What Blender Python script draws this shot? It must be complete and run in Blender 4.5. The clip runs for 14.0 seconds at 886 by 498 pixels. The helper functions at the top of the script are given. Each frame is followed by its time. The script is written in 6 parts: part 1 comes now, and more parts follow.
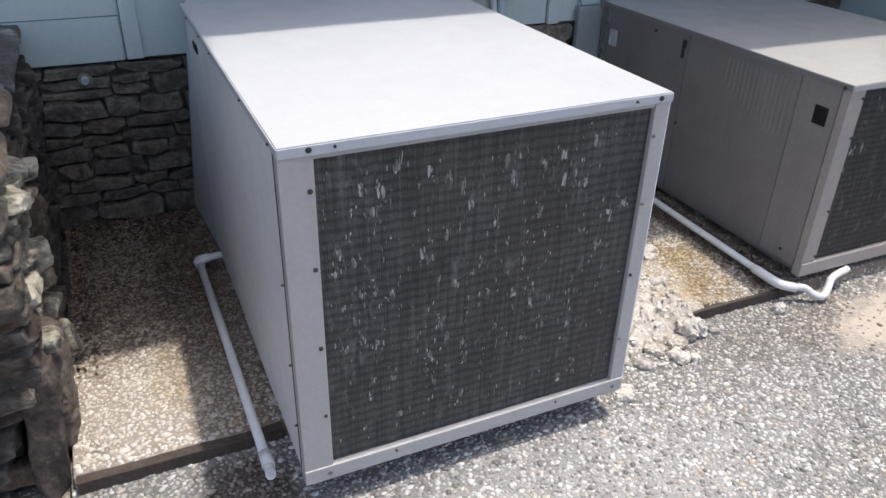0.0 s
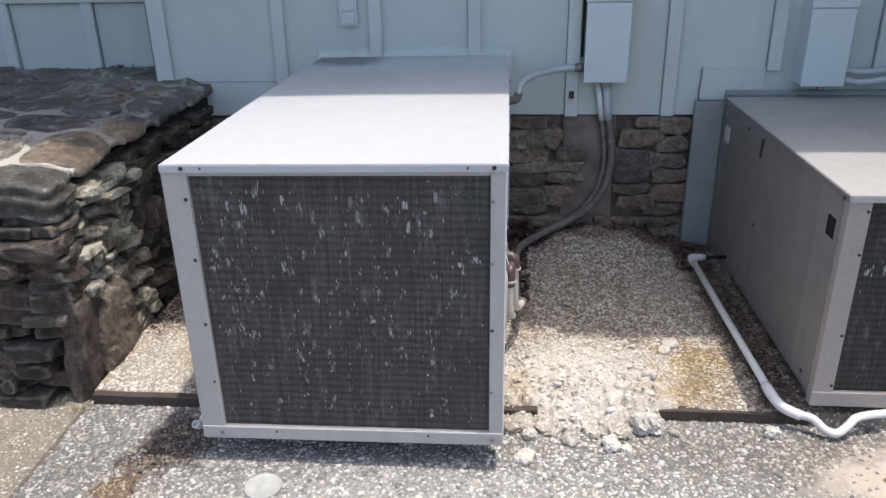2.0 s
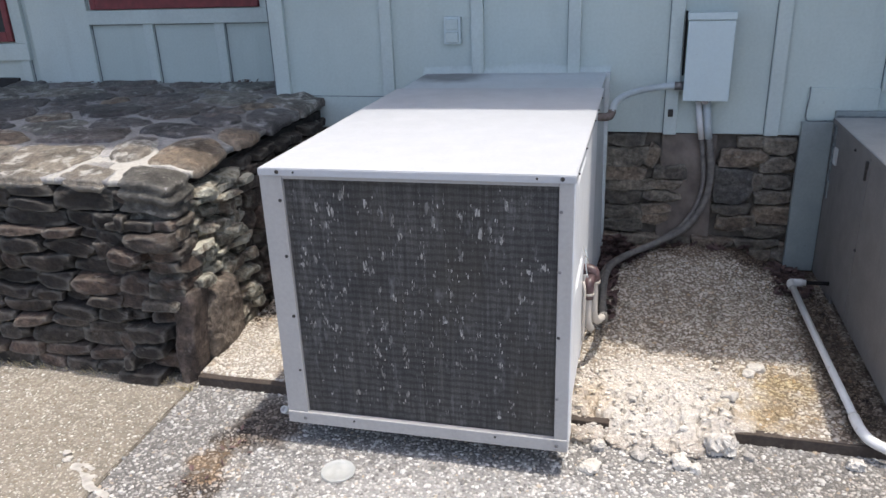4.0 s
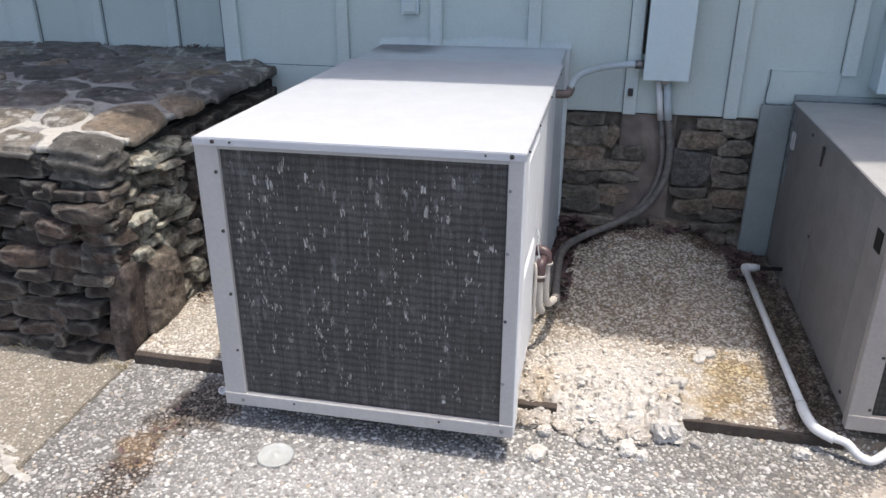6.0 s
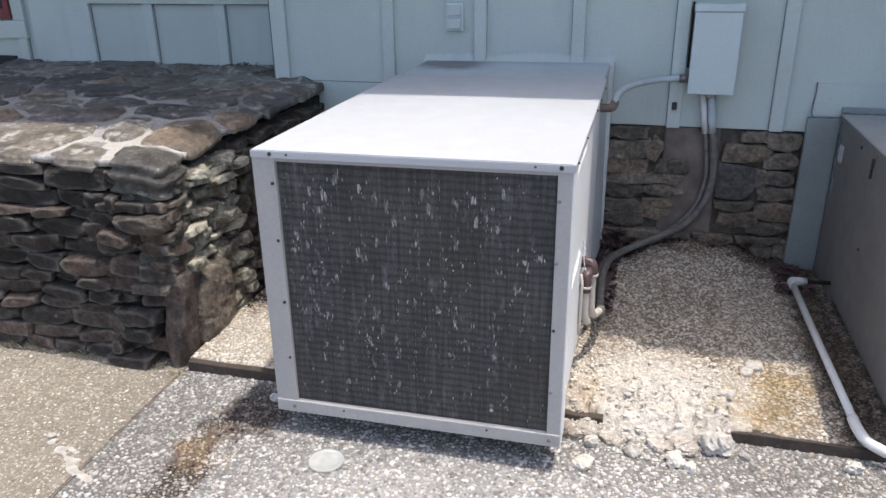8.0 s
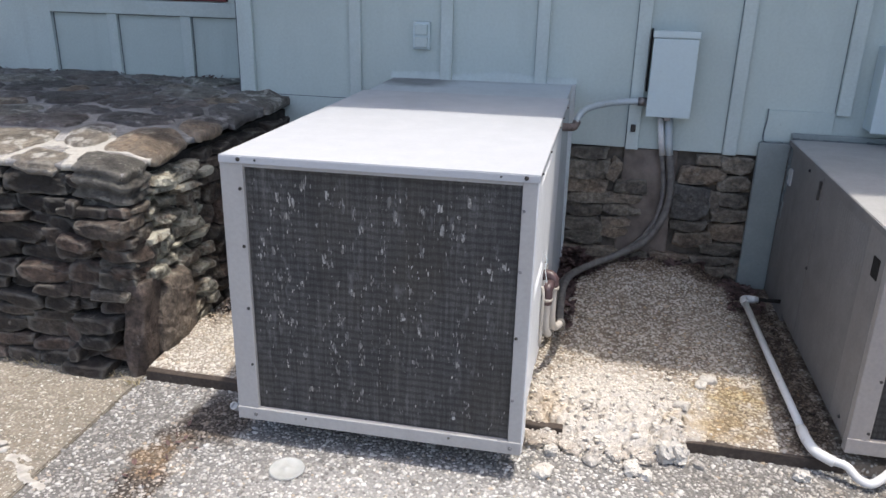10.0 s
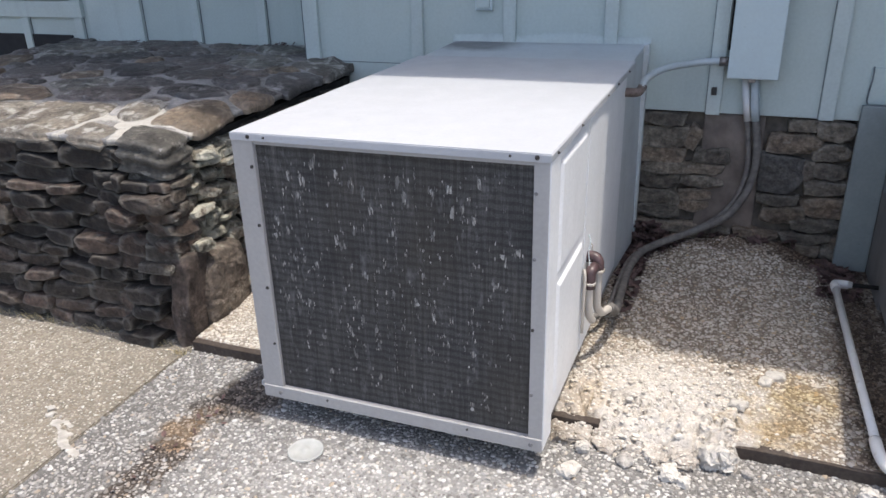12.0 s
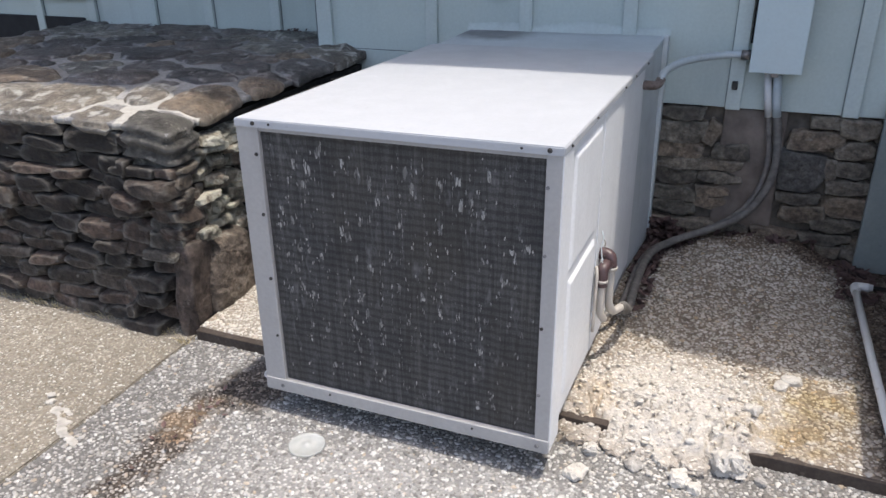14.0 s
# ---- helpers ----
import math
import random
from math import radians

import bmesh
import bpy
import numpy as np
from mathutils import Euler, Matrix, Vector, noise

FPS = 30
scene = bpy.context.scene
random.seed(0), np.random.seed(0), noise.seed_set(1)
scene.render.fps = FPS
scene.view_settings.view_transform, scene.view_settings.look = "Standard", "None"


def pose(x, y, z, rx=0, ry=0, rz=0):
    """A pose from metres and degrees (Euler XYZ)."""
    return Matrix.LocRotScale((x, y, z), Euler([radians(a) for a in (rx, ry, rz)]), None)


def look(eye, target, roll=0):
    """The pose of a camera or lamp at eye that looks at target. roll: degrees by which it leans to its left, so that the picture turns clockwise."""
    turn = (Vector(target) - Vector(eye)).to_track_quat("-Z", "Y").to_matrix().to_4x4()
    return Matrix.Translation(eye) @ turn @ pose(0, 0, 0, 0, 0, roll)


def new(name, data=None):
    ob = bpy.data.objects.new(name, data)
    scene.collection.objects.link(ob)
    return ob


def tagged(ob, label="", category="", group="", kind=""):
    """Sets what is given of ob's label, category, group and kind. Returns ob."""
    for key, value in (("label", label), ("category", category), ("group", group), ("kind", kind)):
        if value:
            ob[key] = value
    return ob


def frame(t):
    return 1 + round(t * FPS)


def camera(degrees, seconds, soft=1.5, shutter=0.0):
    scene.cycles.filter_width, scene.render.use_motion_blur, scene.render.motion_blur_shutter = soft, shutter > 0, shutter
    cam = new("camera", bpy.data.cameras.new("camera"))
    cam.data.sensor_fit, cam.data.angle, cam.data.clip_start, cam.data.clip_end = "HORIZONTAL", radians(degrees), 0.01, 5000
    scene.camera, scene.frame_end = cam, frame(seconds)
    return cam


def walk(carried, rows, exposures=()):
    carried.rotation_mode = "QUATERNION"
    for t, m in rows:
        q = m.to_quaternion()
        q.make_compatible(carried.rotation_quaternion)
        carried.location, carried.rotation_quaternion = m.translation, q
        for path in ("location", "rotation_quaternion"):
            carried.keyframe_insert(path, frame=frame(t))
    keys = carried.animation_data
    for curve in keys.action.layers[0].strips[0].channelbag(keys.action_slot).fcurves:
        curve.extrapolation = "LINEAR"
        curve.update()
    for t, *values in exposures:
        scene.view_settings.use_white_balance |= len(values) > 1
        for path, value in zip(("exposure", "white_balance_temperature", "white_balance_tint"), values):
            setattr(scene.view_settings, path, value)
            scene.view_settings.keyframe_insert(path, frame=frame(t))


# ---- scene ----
cam = camera(60.8, 14.0, soft=1.5)
PATH = [
    (0, (-0.637, -1.168, 1.32), (0.093, 0.413, 0.337), 1.5),
    (0.2, (-0.536, -1.187, 1.329), (0.132, 0.43, 0.359), 0.5),
    (0.5, (-0.354, -1.217, 1.333), (0.137, 0.472, 0.381), 0.1),
    (0.7, (-0.217, -1.245, 1.324), (0.013, 0.483, 0.344), 0.2),
    (0.8, (-0.147, -1.267, 1.337), (0.0, 0.467, 0.35), 0.4),
    (1, (-0.053, -1.323, 1.355), (-0.031, 0.434, 0.399), -0.6),
    (1.2, (0.028, -1.404, 1.342), (-0.053, 0.387, 0.455), -1.7),
    (1.3, (0.057, -1.442, 1.336), (-0.004, 0.367, 0.485), -1.7),
    (1.5, (0.127, -1.512, 1.344), (0.061, 0.303, 0.507), -2.1),
    (1.7, (0.235, -1.576, 1.355), (0.095, 0.251, 0.552), -2.7),
    (2, (0.406, -1.641, 1.342), (0.241, 0.193, 0.562), -1.1),
    (2.2, (0.503, -1.671, 1.345), (0.144, 0.147, 0.592), -0.5),
    (2.5, (0.538, -1.687, 1.363), (0.079, 0.12, 0.64), -2.2),
    (3, (0.545, -1.707, 1.353), (0.084, 0.1, 0.631), -1.9),
    (3.2, (0.536, -1.72, 1.348), (0.064, 0.078, 0.611), -2.6),
    (5.3, (0.57, -1.66, 1.342), (0.085, 0.144, 0.63), -0.6),
    (5.5, (0.574, -1.646, 1.337), (0.142, 0.169, 0.615), -0.7),
    (6, (0.571, -1.627, 1.321), (0.183, 0.17, 0.532), 0.1),
    (6.5, (0.558, -1.624, 1.32), (0.131, 0.162, 0.528), -0.9),
    (7, (0.555, -1.636, 1.318), (0.077, 0.153, 0.563), -1.6),
    (7.2, (0.556, -1.642, 1.321), (0.062, 0.144, 0.568), -0.9),
    (9.3, (0.525, -1.721, 1.305), (0.072, 0.089, 0.584), -0.4),
    (9.5, (0.525, -1.722, 1.295), (0.085, 0.093, 0.58), 1.2),
    (10, (0.538, -1.721, 1.291), (0.157, 0.119, 0.605), 1.4),
    (10.5, (0.546, -1.704, 1.297), (0.141, 0.133, 0.616), 1.3),
    (11, (0.595, -1.646, 1.285), (0.151, 0.15, 0.524), 1.4),
    (11.5, (0.731, -1.555, 1.299), (0.17, 0.201, 0.521), 3.3),
    (11.8, (0.754, -1.521, 1.301), (0.096, 0.19, 0.502), -1.7),
    (12, (0.766, -1.51, 1.302), (0.077, 0.194, 0.515), -1.6),
    (12.5, (0.769, -1.479, 1.291), (0.082, 0.217, 0.484), 0.1),
    (13, (0.763, -1.456, 1.291), (0.083, 0.238, 0.473), 0.1),
    (13.5, (0.757, -1.45, 1.287), (0.067, 0.239, 0.467), -0.4),
    (14, (0.757, -1.457, 1.287), (0.04, 0.226, 0.478), -0.8),
]
EXPOSURES = [(0, 0.50, 6650, 10), (2, 0.53, 6650, 10), (4, 0.60, 6650, 10), (6.5, 0.62, 6650, 10), (9.5, 0.56, 6650, 10), (11.5, 0.58, 6650, 10), (12.5, 0.52, 6650, 10), (14, 0.50, 6650, 10)]
walk(cam, [(t, look(eye, target, roll)) for t, eye, target, roll in PATH], EXPOSURES)

# ---- light ----
SUN_WAY = Vector((0.23, -0.012, 1.0)).normalized()
world = bpy.data.worlds.new("sky")
scene.world = world
world.use_nodes = True
wn = world.node_tree.nodes
sky = wn.new("ShaderNodeTexSky")
sky.sky_type, sky.sun_disc = "NISHITA", False
sky.sun_elevation = math.asin(SUN_WAY.z)
sky.sun_rotation = math.atan2(SUN_WAY.x, SUN_WAY.y)
sky.air_density, sky.dust_density, sky.ozone_density = 0.8, 3.0, 0.6
world.node_tree.links.new(sky.outputs[0], wn["Background"].inputs[0])
wn["Background"].inputs[1].default_value = 0.224
sun = new("sun", bpy.data.lights.new("sun", "SUN"))
sun.data.energy, sun.data.angle, sun.data.color = 2.82, radians(1.2), (1.0, 0.95, 0.88)
sun.matrix_world = look(SUN_WAY * 20, (0, 0, 0))

# ---- materials ----


def nodes_of(name):
    m = bpy.data.materials.new(name)
    m.use_nodes = True
    nt = m.node_tree
    return m, nt, nt.nodes["Principled BSDF"]


def coords(nt, stretch=(1, 1, 1)):
    g = nt.nodes.new("ShaderNodeNewGeometry")
    mp = nt.nodes.new("ShaderNodeMapping")
    mp.inputs["Scale"].default_value = stretch
    nt.links.new(g.outputs["Position"], mp.inputs["Vector"])
    return mp.outputs[0]


def noise_of(nt, scale, detail=5, rough=0.55, stretch=(1, 1, 1)):
    n = nt.nodes.new("ShaderNodeTexNoise")
    n.inputs["Scale"].default_value, n.inputs["Detail"].default_value, n.inputs["Roughness"].default_value = scale, detail, rough
    nt.links.new(coords(nt, stretch), n.inputs["Vector"])
    return n.outputs["Fac"]


def ramp(nt, fac, stops, smooth=False):
    r = nt.nodes.new("ShaderNodeValToRGB")
    r.color_ramp.interpolation = "EASE" if smooth else "LINEAR"
    els = r.color_ramp.elements
    while len(els) < len(stops):
        els.new(0.5)
    for e, (p, c) in zip(els, stops):
        e.position = p
        e.color = (*c, 1) if len(c) == 3 else c
    nt.links.new(fac, r.inputs[0])
    return r.outputs[0]


def grey(v):
    return (v, v, v)


def mix(nt, fac, a, b, mode="MIX"):
    x = nt.nodes.new("ShaderNodeMix")
    x.data_type, x.blend_type = "RGBA", mode
    for sock, v in ((x.inputs[0], fac), (x.inputs[6], a), (x.inputs[7], b)):
        if isinstance(v, (int, float)):
            sock.default_value = v
        elif isinstance(v, tuple):
            sock.default_value = (*v, 1)
        else:
            nt.links.new(v, sock)
    return x.outputs[2]


def maths(nt, op, a, b=0.0):
    x = nt.nodes.new("ShaderNodeMath")
    x.operation, x.use_clamp = op, False
    for sock, v in ((x.inputs[0], a), (x.inputs[1], b)):
        if isinstance(v, (int, float)):
            sock.default_value = v
        else:
            nt.links.new(v, sock)
    return x.outputs[0]


def bump(nt, bsdf, height, strength=0.4, dist=0.004):
    b = nt.nodes.new("ShaderNodeBump")
    b.inputs["Strength"].default_value, b.inputs["Distance"].default_value = strength, dist
    nt.links.new(height, b.inputs["Height"])
    nt.links.new(b.outputs[0], bsdf.inputs["Normal"])


def blob(nt, x, y, rx, ry, turn=0.0, edge=0.5, wob=0.05):
    """A soft uneven patch on the ground, 1 in its middle."""
    g = nt.nodes.new("ShaderNodeNewGeometry")
    n = nt.nodes.new("ShaderNodeTexNoise")
    n.inputs["Scale"].default_value, n.inputs["Detail"].default_value = 18, 4
    nt.links.new(g.outputs["Position"], n.inputs["Vector"])
    sub = nt.nodes.new("ShaderNodeVectorMath")
    sub.operation = "SUBTRACT"
    nt.links.new(n.outputs["Color"], sub.inputs[0])
    sub.inputs[1].default_value = (0.5, 0.5, 0.5)
    sc = nt.nodes.new("ShaderNodeVectorMath")
    sc.operation = "SCALE"
    nt.links.new(sub.outputs[0], sc.inputs[0])
    sc.inputs["Scale"].default_value = wob * 4
    add = nt.nodes.new("ShaderNodeVectorMath")
    nt.links.new(g.outputs["Position"], add.inputs[0])
    nt.links.new(sc.outputs[0], add.inputs[1])
    mp = nt.nodes.new("ShaderNodeMapping")
    mp.vector_type = "TEXTURE"
    mp.inputs["Location"].default_value = (x, y, 0)
    mp.inputs["Rotation"].default_value = (0, 0, radians(turn))
    mp.inputs["Scale"].default_value = (rx, ry, 10)
    nt.links.new(add.outputs[0], mp.inputs["Vector"])
    gr = nt.nodes.new("ShaderNodeTexGradient")
    gr.gradient_type = "SPHERICAL"
    nt.links.new(mp.outputs[0], gr.inputs[0])
    return ramp(nt, gr.outputs[0], [(0.0, grey(0)), (edge, grey(1))])


def island(nt):
    return nt.nodes.new("ShaderNodeNewGeometry").outputs["Random Per Island"]


def obrand(nt):
    return nt.nodes.new("ShaderNodeObjectInfo").outputs["Random"]


def painted(name, col, dirt, rough=0.45, scale=3.0, amount=0.35, grain=0.15, metal=0.0, streak=1.0, wave=0.0, tints=()):
    """Painted sheet metal or board: broad stains, vertical streaks, fine grain."""
    m, nt, b = nodes_of(name)
    broad = ramp(nt, noise_of(nt, scale, 6), [(0.42, grey(0)), (0.75, grey(1))])
    runs = ramp(nt, noise_of(nt, scale * 4, 4, 0.6, (1, 1, 0.12)), [(0.5, grey(0)), (0.8, grey(streak))])
    fac = maths(nt, "MULTIPLY", maths(nt, "MAXIMUM", broad, runs), amount)
    c = mix(nt, fac, col, dirt)
    fine = ramp(nt, noise_of(nt, 90, 3), [(0.3, grey(1 - grain)), (0.7, grey(1))])
    c = mix(nt, 1.0, c, fine, "MULTIPLY")
    specks = ramp(nt, noise_of(nt, 45, 2), [(0.70, grey(0)), (0.74, grey(0.5))])
    c = mix(nt, specks, c, dirt)
    for mask_args, colour, share, mode in tints:
        c = mix(nt, maths(nt, "MULTIPLY", blob(nt, *mask_args), share), c, colour, mode)
    nt.links.new(c, b.inputs["Base Color"])
    b.inputs["Metallic"].default_value = metal
    nt.links.new(ramp(nt, noise_of(nt, 12, 4), [(0.3, grey(rough - 0.08)), (0.7, grey(rough + 0.12))]), b.inputs["Roughness"])
    h = maths(nt, "ADD", maths(nt, "MULTIPLY", noise_of(nt, 2.2, 2), wave), maths(nt, "MULTIPLY", noise_of(nt, 160, 2), 0.04))
    bump(nt, b, h, 0.5, 0.01)
    return m


def aggregate(name, binder, stones, cell, tints=()):
    """Exposed-aggregate concrete between and under the loose-looking pebbles."""
    m, nt, b = nodes_of(name)
    v = nt.nodes.new("ShaderNodeTexVoronoi")
    v.inputs["Scale"].default_value = cell
    nt.links.new(coords(nt), v.inputs["Vector"])
    rnd = nt.nodes.new("ShaderNodeSeparateColor")
    nt.links.new(v.outputs["Color"], rnd.inputs[0])
    col = ramp(nt, rnd.outputs[0], stones)
    d = ramp(nt, v.outputs["Distance"], [(0.35, grey(1)), (0.6, grey(0))])
    some = ramp(nt, rnd.outputs[1], [(0.45, grey(0)), (0.5, grey(1))])
    base = ramp(nt, noise_of(nt, 30, 8, 0.7), [(0.3, tuple(0.6 * c for c in binder)), (0.7, tuple(1.25 * c for c in binder))])
    c = mix(nt, maths(nt, "MULTIPLY", d, some), base, col)
    big = ramp(nt, noise_of(nt, 1.7, 5), [(0.3, grey(0.78)), (0.7, grey(1.08))])
    c = mix(nt, 1.0, c, big, "MULTIPLY")
    for mask_args, colour, amount, mode in tints:
        k = maths(nt, "MULTIPLY", blob(nt, *mask_args), amount)
        c = mix(nt, k, c, colour, mode)
    nt.links.new(c, b.inputs["Base Color"])
    b.inputs["Roughness"].default_value = 0.85
    h = maths(nt, "ADD", maths(nt, "MULTIPLY", d, 0.5), noise_of(nt, 220, 4))
    bump(nt, b, h, 0.7, 0.004)
    return m


def pebbly(name, stones, tints=(), grain=140):
    m, nt, b = nodes_of(name)
    c = ramp(nt, island(nt), stones)
    c = mix(nt, 1.0, c, ramp(nt, noise_of(nt, grain, 4), [(0.25, grey(0.72)), (0.75, grey(1.1))]), "MULTIPLY")
    c = mix(nt, 1.0, c, ramp(nt, noise_of(nt, 2.3, 5), [(0.3, grey(0.8)), (0.7, grey(1.05))]), "MULTIPLY")
    for mask_args, colour, amount, mode in tints:
        c = mix(nt, maths(nt, "MULTIPLY", blob(nt, *mask_args), amount), c, colour, mode)
    nt.links.new(c, b.inputs["Base Color"])
    b.inputs["Roughness"].default_value = 0.7
    bump(nt, b, noise_of(nt, 300, 3), 0.4, 0.002)
    return m


def rock(name, dark, mid, warm, lichen, lichen_at=0.6, algae=0.6, rough=0.9):
    m, nt, b = nodes_of(name)
    r = obrand(nt)
    base = ramp(nt, r, [(0.0, dark), (0.35, mid), (0.6, tuple(0.5 * a + 0.5 * c for a, c in zip(mid, warm))), (0.8, warm), (0.88, tuple(1.15 * a for a in mid)), (1.0, dark)])
    c = mix(nt, 1.0, base, ramp(nt, noise_of(nt, 30, 8, 0.72), [(0.28, grey(0.32)), (0.55, grey(1.0)), (0.75, grey(1.6))]), "MULTIPLY")
    c = mix(nt, 1.0, c, ramp(nt, noise_of(nt, 9, 4, 0.6, (1, 1, 2)), [(0.3, (0.72, 0.68, 0.66)), (0.7, (1.12, 1.12, 1.06))]), "MULTIPLY")
    c = mix(nt, 1.0, c, ramp(nt, noise_of(nt, 4.5, 5, 0.6), [(0.38, grey(algae)), (0.58, grey(1.0))]), "MULTIPLY")
    c = mix(nt, 1.0, c, ramp(nt, noise_of(nt, 70, 6, 0.7), [(0.3, grey(0.5)), (0.5, grey(0.95)), (0.68, grey(1.3))]), "MULTIPLY")
    c = mix(nt, ramp(nt, noise_of(nt, 7, 6, 0.7), [(0.55, grey(0)), (0.66, grey(0.6))]), c, tuple(0.45 * a for a in dark))
    li = ramp(nt, noise_of(nt, 14, 7, 0.65), [(lichen_at, grey(0)), (lichen_at + 0.1, grey(0.75))])
    c = mix(nt, li, c, lichen)
    # Stone edges paled: sun catching them put into colour, with some lichen.
    worn = ramp(nt, nt.nodes.new("ShaderNodeNewGeometry").outputs["Pointiness"], [(0.52, grey(0)), (0.60, grey(0.8))])
    c = mix(nt, maths(nt, "MULTIPLY", worn, noise_of(nt, 20, 4)), c, lichen)
    nt.links.new(c, b.inputs["Base Color"])
    b.inputs["Roughness"].default_value = rough
    h = maths(nt, "ADD", noise_of(nt, 34, 8, 0.72), maths(nt, "MULTIPLY", noise_of(nt, 13, 4, 0.6, (1, 1, 1.8)), 0.7))
    bump(nt, b, h, 1.0, 0.017)
    return m


def plain(name, col, rough=0.5, metal=0.0, vary=0.25, scale=40, spec=0.5):
    m, nt, b = nodes_of(name)
    lo, hi = tuple(c * (1 - vary) for c in col), tuple(min(1, c * (1 + vary)) for c in col)
    nt.links.new(ramp(nt, noise_of(nt, scale, 5), [(0.3, lo), (0.7, hi)]), b.inputs["Base Color"])
    b.inputs["Roughness"].default_value, b.inputs["Metallic"].default_value = rough, metal
    b.inputs["Specular IOR Level"].default_value = spec
    bump(nt, b, noise_of(nt, scale * 3, 3), 0.15, 0.002)
    return m


def fins(name, k=1.0):
    """A coil's fin pack: fine upright fins, tube rows glimpsed behind, dust and mineral runs."""
    m, nt, b = nodes_of(name)
    w = nt.nodes.new("ShaderNodeTexWave")
    w.bands_direction = "X"
    w.inputs["Scale"].default_value, w.inputs["Distortion"].default_value = 75, 0.6
    w.inputs["Detail"].default_value = 2
    nt.links.new(coords(nt), w.inputs["Vector"])
    rows = nt.nodes.new("ShaderNodeTexWave")
    rows.bands_direction = "Z"
    rows.inputs["Scale"].default_value, rows.inputs["Distortion"].default_value = 15.5, 2.2
    rows.inputs["Detail"].default_value, rows.inputs["Detail Scale"].default_value = 3, 2
    nt.links.new(coords(nt), rows.inputs["Vector"])
    c = ramp(nt, noise_of(nt, 5, 6), [(0.3, (0.050 * k, 0.050 * k, 0.0515 * k)), (0.7, (0.072 * k, 0.070 * k, 0.068 * k))])
    c = mix(nt, 1.0, c, ramp(nt, rows.outputs["Fac"], [(0.15, grey(0.72)), (0.5, grey(1.03)), (0.9, grey(1.08))]), "MULTIPLY")
    c = mix(nt, 1.0, c, ramp(nt, w.outputs["Fac"], [(0.1, grey(0.92)), (0.7, grey(1.04))]), "MULTIPLY")
    c = mix(nt, 1.0, c, ramp(nt, noise_of(nt, 130, 3, 0.7, (1, 1, 0.05)), [(0.3, grey(0.66)), (0.5, grey(1.0)), (0.7, grey(1.42))]), "MULTIPLY")
    c = mix(nt, 1.0, c, ramp(nt, noise_of(nt, 240, 2, 0.7), [(0.3, grey(0.75)), (0.7, grey(1.25))]), "MULTIPLY")
    c = mix(nt, ramp(nt, noise_of(nt, 3.2, 3, 0.5, (1, 1, 0.35)), [(0.45, grey(0)), (0.65, grey(0.45))]), c, (0.058, 0.050, 0.038))
    runs = ramp(nt, noise_of(nt, 55, 3, 0.6, (1, 1, 0.06)), [(0.60, grey(0)), (0.80, grey(0.26))])
    c = mix(nt, runs, c, (0.22, 0.21, 0.19))
    dull = ramp(nt, noise_of(nt, 42, 3, 0.6, (1, 1, 0.4)), [(0.60, grey(0)), (0.78, grey(0.4))])
    c = mix(nt, dull, c, (0.25, 0.25, 0.25))
    nt.links.new(c, b.inputs["Base Color"])
    b.inputs["Specular IOR Level"].default_value, b.inputs["Roughness"].default_value = 0.2, 0.6
    bump(nt, b, w.outputs["Fac"], 0.25, 0.002)
    return m


STAINS = [((0.2, -0.22, 0.75, 0.30, 0, 0.6, 0.08), (0.40, 0.395, 0.385), 0.45, "MIX"),
          # Drain stain by the unit's corner; part of its dark is the unit's shadow.
          ((-0.52, 0.08, 0.14, 0.17, 0, 0.4, 0.04), (0.20, 0.155, 0.125), 0.92, "MULTIPLY"),
          ((-0.78, -0.20, 0.26, 0.75, 0, 0.6, 0.08), (0.74, 0.73, 0.72), 0.7, "MULTIPLY"),
          ((-0.588, -0.26, 0.085, 0.44, 3, 0.5, 0.06), (0.22, 0.16, 0.12), 0.92, "MULTIPLY"),
          ((-0.59, -0.13, 0.10, 0.13, 0, 0.7, 0.05), (0.30, 0.20, 0.11), 0.32, "MIX"),
          ((1.1, 0.12, 0.5, 0.16, 0, 0.6, 0.05), (0.55, 0.5, 0.45), 0.5, "MULTIPLY"),
          ((1.50, 0.05, 0.36, 0.15, 14, 0.5, 0.05), (0.46, 0.40, 0.335), 0.9, "MIX")]
# Same drain stain on the pebbles, with the unit's shadow painted in.
STAINS_P = [((-0.52, 0.08, 0.14, 0.17, 0, 0.4, 0.04), (0.32, 0.27, 0.235), 0.88, "MULTIPLY"),
            ((-0.78, -0.20, 0.26, 0.75, 0, 0.6, 0.08), (0.80, 0.79, 0.78), 0.6, "MULTIPLY"),
            ((-0.588, -0.26, 0.08, 0.42, 3, 0.6, 0.07), (0.58, 0.48, 0.40), 0.45, "MULTIPLY"),
            ((-0.585, -0.13, 0.11, 0.12, 0, 0.8, 0.07), (0.95, 0.72, 0.46), 0.65, "MULTIPLY"),
            ((-0.572, -0.225, 0.05, 0.05, 0, 0.8, 0.03), (0.95, 0.60, 0.30), 0.7, "MULTIPLY"),
            ((1.1, 0.12, 0.5, 0.16, 0, 0.6, 0.05), (0.6, 0.55, 0.5), 0.4, "MULTIPLY"),
            ((1.62, 0.04, 0.55, 0.26, 0, 0.6, 0.06), (0.98, 0.86, 0.70), 0.7, "MULTIPLY")]
